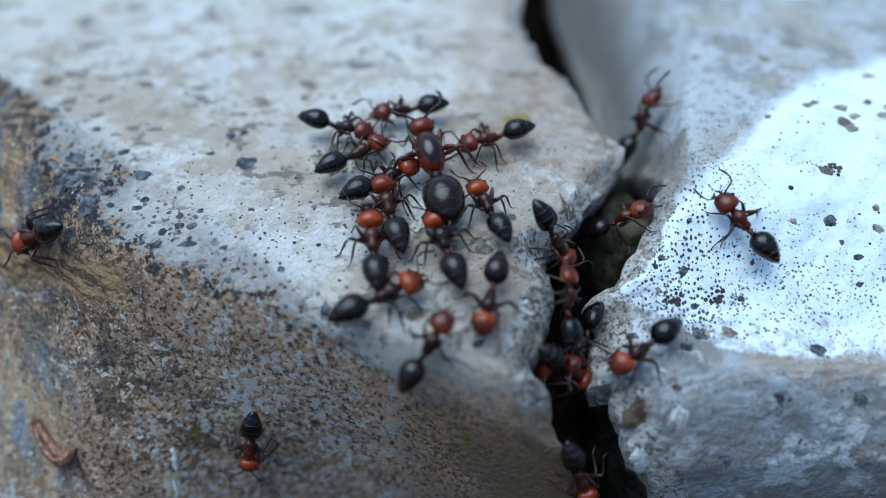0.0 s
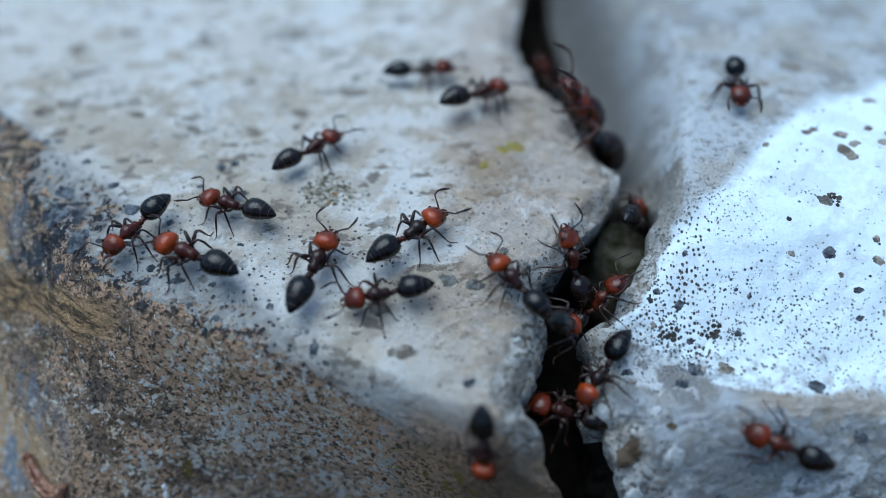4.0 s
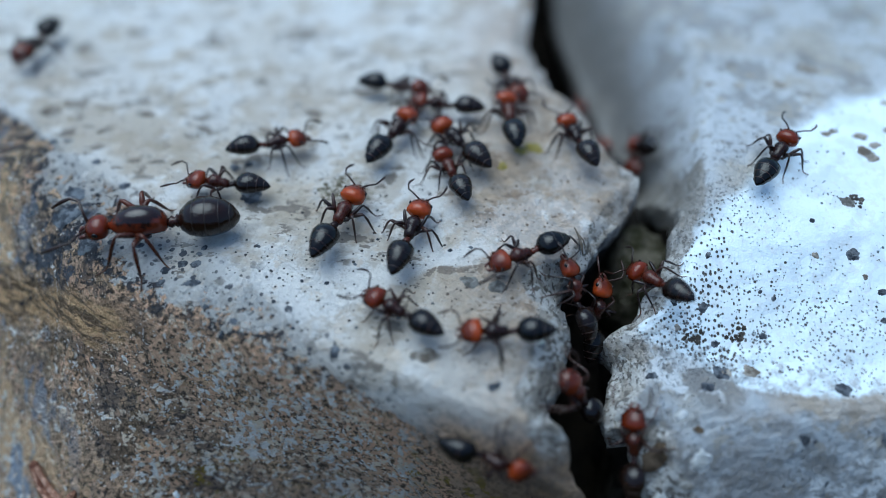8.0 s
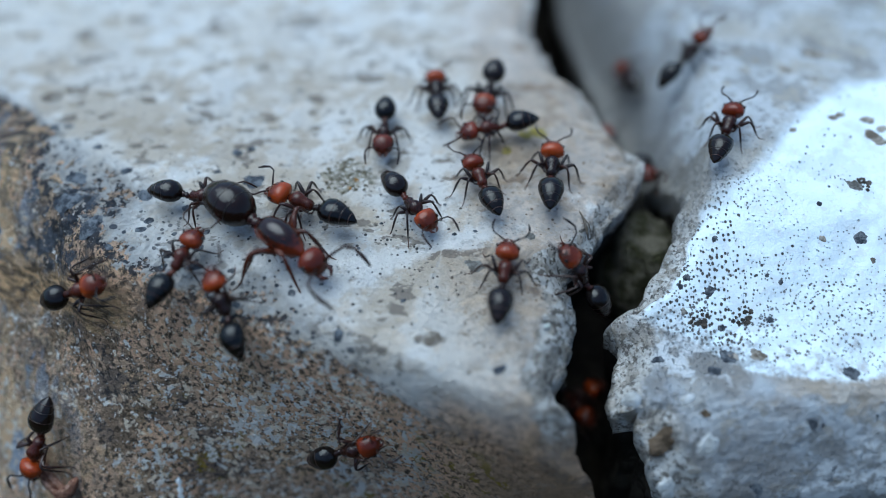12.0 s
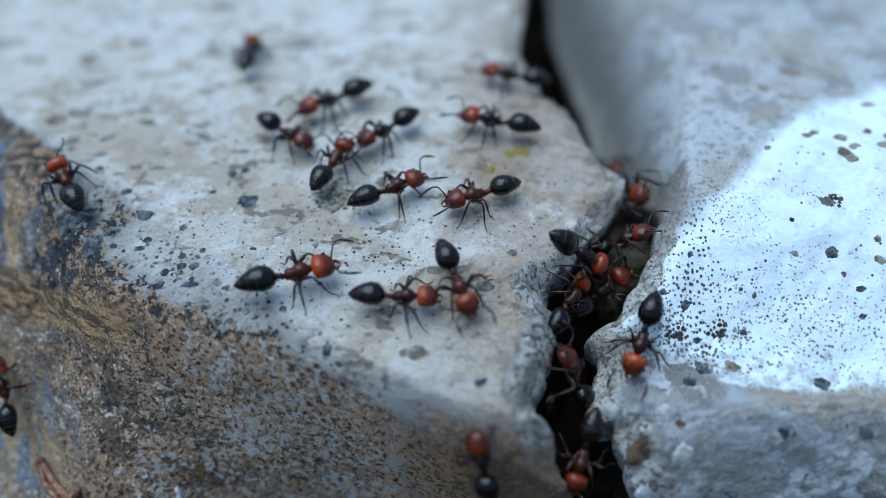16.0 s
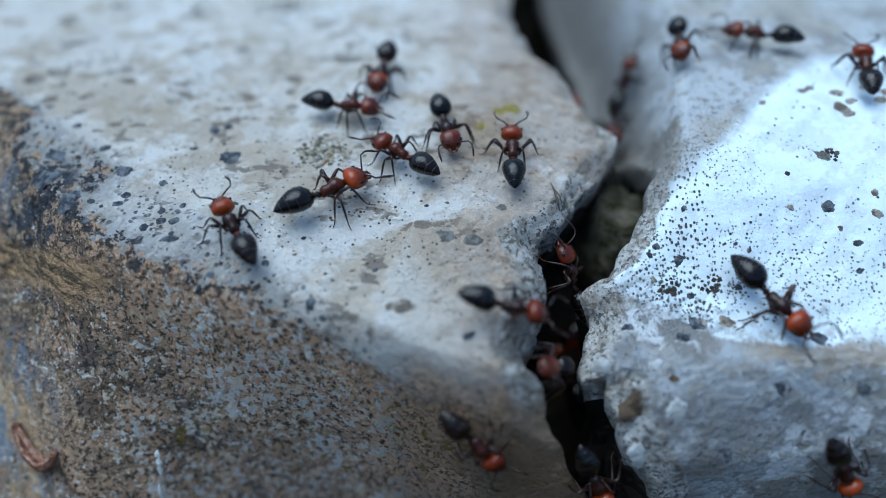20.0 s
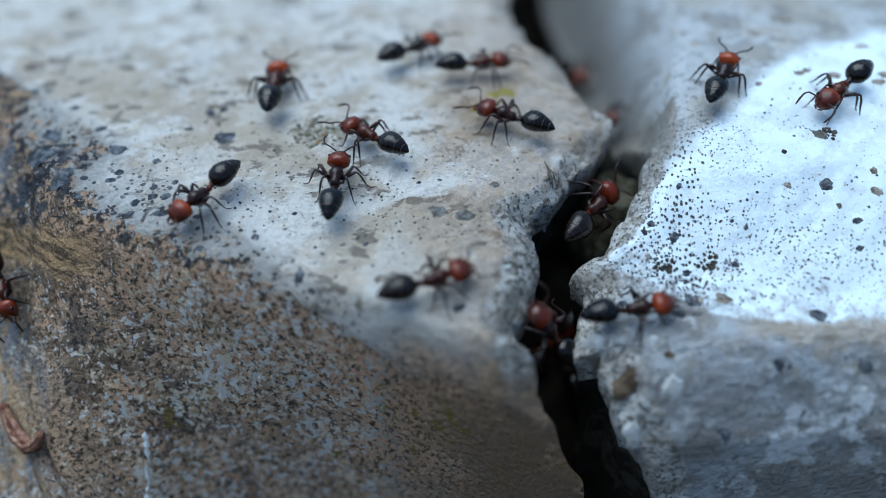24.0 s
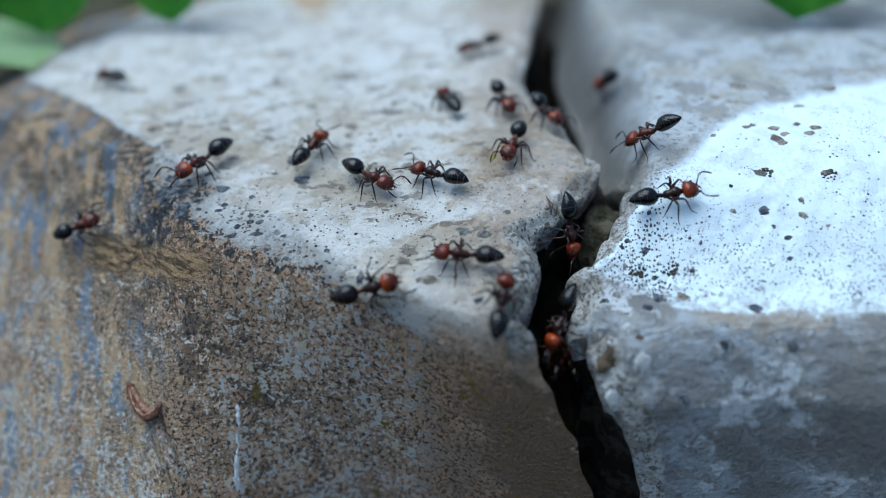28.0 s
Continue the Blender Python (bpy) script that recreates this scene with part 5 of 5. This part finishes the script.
    march(ants[12], (
        (0, 0.32, -0.49, -104, 0), (1, 0.34, -0.95, -43, 0), (1.35, 0.02, -1.09, -135, 0), (7, -1.09, -1.13, 90, 0), (8, -0.95, 0.78, 17, 0),
        (9, -0.79, 0.76, -37, 0), (10, -0.45, 0.68, -14, 0), (11, -0.38, 0.45, -60, 0), (12, -0.16, 0.21, -53, 0), (15, -0.12, 0.01, -162, 0),
        (16, -0.12, -0.25, -4, 0), (17, -0.24, -0.52, 162, 0), (18, -0.15, -0.25, 119, 0), (19, -0.08, -0.47, -178, 0), (20, -0.94, -0.10, 122, 0),
        (21, -0.82, 0.02, 66, 0), (24, -1.05, -0.09, -128, 0), (25, -0.99, -0.26, -126, 0), (26, -0.78, -0.44, -63, 0), (27, -0.55, -0.53, -35, 0),
        (28, -0.40, -0.54, 3, 0),
    ))
    march(ants[13], (
        (0, 0.65, -0.37, 88, 0), (1, 0.58, -0.42, 102, 0), (2, 0.68, -0.10, 117, 0), (3, 0.72, -0.32, 32, 0), (6, 0.59, -0.30, 104, 0),
        (7, 0.34, -0.28, 145, 0), (8, 0.42, -0.02, -156, 0), (9, 0.31, 0.08, 85, 0), (10, 0.20, 0.12, -153, 0), (10.38, 0.84, -0.20, -27, -1),
        (15.65, 0.88, -0.12, 163, -1), (16, 0.71, -0.07, 56, 0), (17, 0.58, -0.12, -9, 0), (18, 0.67, -0.09, -29, 0), (19, 0.45, -0.00, 45, 0),
        (20, 0.53, 0.40, 89, 0), (21, 0.69, 0.99, 102, 0), (24, 1.33, 1.09, -80, 0), (25, 1.38, 1.34, 82, 0), (26, 1.08, 1.29, 59, 0),
        (27, 1.48, 1.55, 88, 0), (28, 1.49, 2.20, 111, 0),
    ))
    march(ants[14], (
        (0, 1.18, 0.16, -15, 0), (1, 1.14, 0.40, -119, 0), (2, 0.80, 0.30, 35, 0), (3, 0.87, 0.03, 66, 0), (6, 0.55, 0.15, 152, 0),
        (7, 0.68, -0.00, 146, 0), (8, 0.63, -0.11, 109, 0), (9, 0.60, -0.11, 163, 0), (10, 0.47, -0.32, 144, 0), (11, 0.57, -0.76, 24, 0),
        (12, 0.30, -0.21, 80, 0), (15, 0.36, -0.34, 104, 0), (16, 0.17, -0.18, -69, 0), (17, 0.38, -0.38, -6, 0), (18, 0.40, -0.27, -36, 0),
        (19, 0.61, -0.52, -44, 0), (20, 0.60, -0.70, -125, 0), (21, -0.37, -0.84, -101, 0), (24, -2.20, -0.16, -65, 0), (25, -1.34, -0.23, 17, 0),
        (25.63, -1.17, -1.12, -75, 0), (26, -1.34, -1.22, 90, 0), (27, -1.19, 0.48, -171, 0), (28, -1.00, 0.74, 69, 0),
    ))
    march(ants[15], (
        (0, 1.67, 0.03, 133, 0), (1, 1.17, -0.13, -178, 0), (2, 0.94, -0.05, 33, 0), (3, 0.99, -0.09, -11, 0), (6, 1.19, -0.24, 137, 0),
        (7, 1.22, -0.16, 130, 0), (8, 1.18, -0.08, 122, 0), (9, 1.01, -0.12, 162, 0), (10, 1.12, -0.25, 108, 0), (11, 0.56, 0.27, 95, 0),
        (12, 0.20, 0.37, 109, 0), (15, 0.48, 0.47, 78, 0), (16, 0.26, 0.39, -158, 0), (17, 0.10, 0.42, 163, 0), (18, 0.00, 0.53, 140, 0),
        (19, -0.20, 0.28, -136, 0), (20, -0.09, 0.39, 142, 0), (21, -0.01, 0.51, 82, 0), (24, -0.22, 0.36, 144, 0), (25, -0.10, 0.80, 102, 0),
        (26, -0.62, 0.72, -163, 0), (27, -0.66, 0.80, -140, 0), (28, -0.51, 0.36, -33, 0),
    ))
    march(ants[16], (
        (0, 1.43, 0.91, 54, 0), (1, 1.03, 0.66, 149, 0), (2, 0.55, 1.14, 147, 0), (3, 0.34, 1.19, 31, 0), (6, 0.36, 1.27, 50, 0),
        (7, 0.33, 2.00, 90, 0), (8, 1.01, 1.99, 79, 0), (9, 0.86, 2.46, 74, 0), (9.35, 0.91, 2.44, 74, -1), (16.5, 0.91, 2.44, 175, -1),
        (17, -0.03, 2.52, -4, 0), (18, 0.84, 2.05, -97, 0), (19, 1.26, 1.67, -77, 0), (20, 1.33, 1.06, -85, 0), (21, 1.07, 0.34, -115, 0),
        (24, 0.95, 0.15, 52, 0), (25, 0.82, 0.04, 58, 0), (25.35, 0.94, -0.04, 58, -1),
    ))
    march(ants[17], (
        (0, 1.09, -0.63, -146, 0), (1, 1.21, -0.95, -79, 0), (2, 1.19, -0.65, -50, 0), (3, 1.02, -0.59, -133, 0), (6, 0.94, -0.42, -119, 0),
        (7, 0.87, -0.43, -177, 0), (8, 0.29, -0.43, 179, 0), (9, -0.27, -0.64, 172, 0), (10, -0.77, -0.54, 169, 0), (11, -1.17, -0.36, 147, 0),
        (12, -1.05, -0.33, 116, 0), (15, -1.81, 0.96, 93, 0), (16, -1.27, 1.88, 91, 0), (17, 0.89, 2.04, 4, -1), (17.65, 0.89, 2.04, 4, -1),
        (18, 1.55, 2.09, -69, 0), (19, 1.64, 1.85, -71, 0), (20, 1.66, 1.20, -100, 0), (21, 1.69, 0.47, -161, 0), (24, 1.74, 0.68, 63, 0),
        (25, 1.66, 1.12, 119, 0), (25.35, 1.16, 0.84, -151, -1), (26.65, 1.20, 0.76, 37, -1), (27, 1.35, 0.87, -65, 0), (28, 0.79, 1.20, -64, 0),
    ))
    march(ants[18], (
        (0, 0.89, -0.55, -120, 0), (1, 0.93, -0.35, -84, 0), (2, 1.11, -0.33, -117, 0), (3, 0.27, -0.83, -107, 0), (6, 0.55, -0.93, -18, 0),
        (7, 0.54, -0.98, -57, 0), (8, 0.29, -0.86, -18, 0), (9, 0.25, -0.56, 147, 0), (10, -0.06, -0.61, -126, 0), (11, -0.09, -0.34, -147, 0),
        (11.55, -0.45, -1.06, -105, 0), (15.65, -0.04, -1.05, 45, 0), (16, 0.29, -0.87, 122, 0), (16.35, 0.05, -1.09, -120, 0),
        (19.65, 1.00, -1.26, 105, 0), (20, 0.92, -0.97, -39, 0), (21, 0.61, -1.01, -18, 0), (24, 1.14, -0.57, 6, 0), (25, 1.24, -0.06, 69, 0),
        (26, 1.60, 0.31, 80, 0), (27, 1.35, 0.42, 89, 0), (28, 1.57, 0.12, 6, 0),
    ))
    march(ants[19], (
        (0, -2.14, 0.10, 164, 0), (0.95, -2.85, -1.54, -105, 0), (10.45, -2.55, -1.27, 75, 0), (11, -2.24, -0.26, 11, 0),
        (12, -2.17, -0.59, -125, 0), (12.55, -2.88, -1.44, -120, 0),
    ))
    march(ants[20], (
        (0, -1.00, -0.70, -122, 0), (1, -1.14, -0.82, -151, 0), (1.35, -1.11, -1.14, -75, 0), (2.13, -1.49, -1.29, 90, 0), (3, -1.41, 0.29, -120, 0),
        (6, -1.80, -0.18, -81, 0), (7, -1.21, -0.53, -10, 0), (7.47, -1.35, -1.32, -90, 0), (9.65, -1.16, -1.09, 90, 0), (10, -1.09, -0.58, 137, 0),
        (11, -1.50, -0.32, 132, 0), (12, -1.30, -0.14, 66, 0), (15, -1.56, -0.33, 163, 0), (16, -2.47, -0.26, 110, 0),
        (16.71, -3.06, -1.48, -105, 0),
    ))
    march(ants[21], (
        (0, 0.69, -0.61, -2, 0), (1, 0.72, -0.68, 55, 0), (2, 0.63, -0.52, 16, 0), (3, 0.65, -0.60, -170, 0), (6, 0.89, -0.75, 114, 0),
        (7, 1.00, -0.81, 127, 0), (8, 1.01, -0.77, 91, 0), (9, 1.42, -0.52, 25, 0), (9.47, 0.97, -1.30, -120, 0), (15.65, 0.94, -1.19, 105, 0),
        (16, 0.80, -0.80, -112, 0), (17, 0.74, -0.61, 104, 0), (18, 0.58, -0.57, -164, 0), (19, 0.08, -0.75, 176, 0), (20, 0.32, -0.92, -25, 0),
        (21, 0.16, -0.79, 168, 0), (24, 0.16, -0.56, 18, 0), (25, 0.25, -0.60, -169, 0), (26, 0.03, -0.45, 162, 0), (27, -0.10, -0.34, 154, 0),
        (28, 0.16, -0.38, 171, 0),
    ))
    march(ants[22], (
        (0, 0.80, -0.97, -43, 0), (1, 0.94, -0.81, -90, 0), (1.35, 1.04, -1.25, -90, 0),
    ))
    march(ants[23], (
        (0.21, 0.93, 1.64, -174, -1), (1, -0.56, 1.48, -108, 0), (1.79, 0.93, 1.64, 6, -1), (2.65, 0.90, 2.36, 83, -1), (3, 0.85, 2.40, 83, 0),
        (6, 0.79, 2.06, 72, 0), (7, 1.02, 2.78, -76, 0), (7.35, 0.93, 2.76, -76, -1),
    ))
    march(ants[24], (
        (0.65, 2.14, -1.21, 75, 0), (1, 2.22, -0.92, -120, 0), (2, 1.93, -0.96, -164, 0), (3, 2.14, -0.93, -152, 0), (6, 1.05, -0.54, -179, 0),
        (7, 0.85, -0.65, 175, 0), (8, 0.61, -0.58, 177, 0), (9, 0.59, 0.30, 101, 0), (10, 0.71, 1.38, 130, 0), (11, 0.93, 1.65, -113, 0),
        (12, 1.13, 1.50, 59, 0), (15, 1.11, 1.33, 59, 0), (16, 1.31, 1.18, -78, 0), (17, 1.52, 1.19, -71, 0), (18, 1.50, 1.09, 72, 0),
        (19, 1.92, 1.45, 32, 0), (20, 2.08, 1.28, 158, 0), (21, 1.86, 1.13, -16, 0), (24, 2.35, 0.57, -140, 0), (24.71, 3.70, 0.57, 0, 0),
        (25.45, 3.52, 0.58, 180, 0), (26, 2.47, 0.58, -171, 0), (27, 1.69, 0.52, -175, 0), (28, 1.54, 0.63, 153, 0),
    ))
    march(ants[25], (
        (1.65, 0.92, 1.72, 3, -1), (2, 1.50, 1.75, 76, 0), (3, 2.00, 1.67, -92, 0), (6, 1.68, 0.04, 18, 0), (7, 2.05, -0.09, -14, 0),
        (8, 1.86, 0.57, 52, 0), (9, 2.02, 0.80, 92, 0), (10, 1.63, 1.26, 126, 0), (11, 1.45, 1.55, 179, 0), (12, 1.64, 1.47, 37, 0),
        (12.35, 1.01, 1.40, -174, -1), (15.29, 1.05, 1.08, -174, -1), (16, -0.29, 0.94, -141, 0), (17, -0.15, 1.24, 88, 0),
        (18, -0.09, 1.11, -178, 0), (19, 0.04, 0.78, -118, 0), (20, 0.17, 0.58, -78, 0), (21, -0.28, -0.25, -149, 0), (24, -0.37, 0.04, 87, 0),
        (25, -0.19, 0.19, 45, 0), (26, -0.38, 0.48, 45, 0), (27, 0.19, 0.61, 33, 0), (28, -0.00, 1.46, 111, 0),
    ))
    march(ants[26], (
        (5.55, 0.88, -0.12, 147, -1), (6, 0.15, 0.35, 109, 0), (7, 0.16, 0.53, 97, 0), (8, 0.10, 0.81, 128, 0), (9, 0.10, 0.75, 20, 0),
        (10, 0.25, 0.96, 130, 0), (11, 0.40, 1.12, -20, 0), (12, 0.27, 1.08, -103, 0), (15, -0.59, 1.14, -173, 0), (16, -0.65, 1.25, -151, 0),
        (17, -0.37, 1.31, -70, 0), (18, -0.44, 1.07, -57, 0), (19, 0.27, 1.26, -11, 0), (20, 0.99, 1.70, 60, 0), (21, 1.27, 1.69, -79, 0),
        (24, 1.26, 2.02, -77, 0), (25, 1.23, 2.02, -75, 0), (26, 1.46, 2.42, 84, 0), (26.35, 0.91, 2.44, 178, -1),
    ))
    march(ants[27], (
        (5.65, 1.06, 1.00, -167, -1), (6, 0.43, 0.85, 80, 0), (7, 0.36, 0.88, 107, 0), (8, 0.41, 1.02, 95, 0), (9, 0.33, 1.99, 68, 0),
        (9.35, 0.89, 2.04, 5, -1),
    ))
    march(ants[28], (
        (5.65, 1.11, 0.92, -145, -1), (6, 0.67, 0.61, 48, 0), (7, 0.94, 0.62, 74, 0), (8, 0.79, 0.85, 108, 0), (9, 0.52, 0.75, 115, 0),
        (10, 0.46, 1.19, 127, 0), (11, 0.20, 1.53, -17, 0), (12, -0.04, 1.11, 93, 0), (15, 0.63, 1.50, 123, 0), (16, 0.52, 1.56, 160, 0),
        (17, 0.33, 1.47, -126, 0), (18, 0.28, 1.89, 127, 0), (19, -0.40, 1.46, -91, 0), (20, -0.22, 1.10, -99, 0), (21, 0.06, 0.92, -76, 0),
        (24, 0.01, 1.20, 39, 0), (25, 0.06, 1.30, 56, 0), (26, 0.17, 1.09, 90, 0), (27, 0.99, 1.70, 71, 0), (28, 0.46, 1.44, -72, 0),
    ))
    march(ants[29], (
        (7.53, -3.61, 1.57, 15, 0), (8, -2.74, 1.81, -100, 0), (9, -5.20, 1.15, -165, 0), (25, -5.06, 2.17, 15, 0), (26, -2.88, 2.75, 99, 0),
        (27, -5.64, 2.01, -165, 0),
    ))
    march(ants[30], (
        (7.65, 1.05, 1.08, 3, -1), (8, 1.33, 1.10, -80, 0), (9, 1.34, 1.12, -77, 0), (10, 1.42, 1.14, 89, 0), (11, 1.36, 0.84, -101, 0),
        (12, 1.59, 0.64, 64, 0), (15, 1.06, 0.17, 65, 0), (16, 0.98, 0.05, 33, 0), (17, 1.26, -0.01, -119, 0), (18, 1.09, -0.00, 138, 0),
        (18.35, 1.01, 0.04, 138, -1),
    ))
    march(ants[31], (
        (10.37, -3.35, -0.07, 0, 0), (11, -2.15, -0.07, -17, 0), (12, -1.81, -0.15, -11, 0), (15, -1.64, -0.05, 20, 0), (16, -2.11, 0.56, 125, 0),
        (17, -2.00, 0.62, 95, 0), (18, -2.08, 1.12, 163, 0), (19, -1.51, -1.39, -75, 0),
    ))
    march(ants[32], (
        (17.45, 3.20, 0.61, 180, 0), (18, 2.15, 0.61, -20, 0), (19, 2.51, 1.30, 65, 0), (20, 2.61, 0.93, 78, 0), (20.63, 3.65, 0.33, -30, 0),
    ))
    march(ants[33], (
        (17.61, 3.16, 0.30, 180, 0), (18, 2.41, 0.30, -141, 0), (19, 1.67, 0.14, -162, 0), (19.35, 1.23, 0.36, 153, -1),
        (24.65, 1.25, 0.44, -28, -1), (25, 1.15, 0.47, -28, 0), (26, 1.17, 0.30, -75, 0), (27, 0.78, 0.07, -141, 0), (28, 0.83, 0.06, -74, 0),
    ))
    march(ants[34], (
        (25, -5.57, 2.74, 30, 0), (26, -3.88, 3.71, 139, 0), (27, -5.83, 2.59, -150, 0),
    ))
    march(ants[35], (
        (25.53, -4.54, 0.93, 0, 0), (26, -3.64, 0.93, -37, 0), (27, -2.93, 0.23, -74, 0), (28, -2.79, 0.39, -4, 0),
    ))
    march(QUEEN, (
        (0, 0.02, 0.39, 104, 0), (1, 0.56, 0.10, 35, 0), (2, 1.15, 0.66, 56, 0), (3, 1.19, 1.12, 75, 0), (6, 0.32, 1.09, -144, 0),
        (7, -0.38, 0.68, -149, 0), (8, -1.54, 0.15, -173, 0), (9, -1.54, 0.07, -165, 0), (10, -1.54, 0.16, 179, 0), (11, -1.37, 0.07, -153, 0),
        (12, -0.84, -0.02, -35, 0), (12.5, -0.50, -0.21, -23, 0), (14.5, 0.92, -0.04, 35, 0), (15, 1.06, 0.10, 35, -1),
    ))


motions()
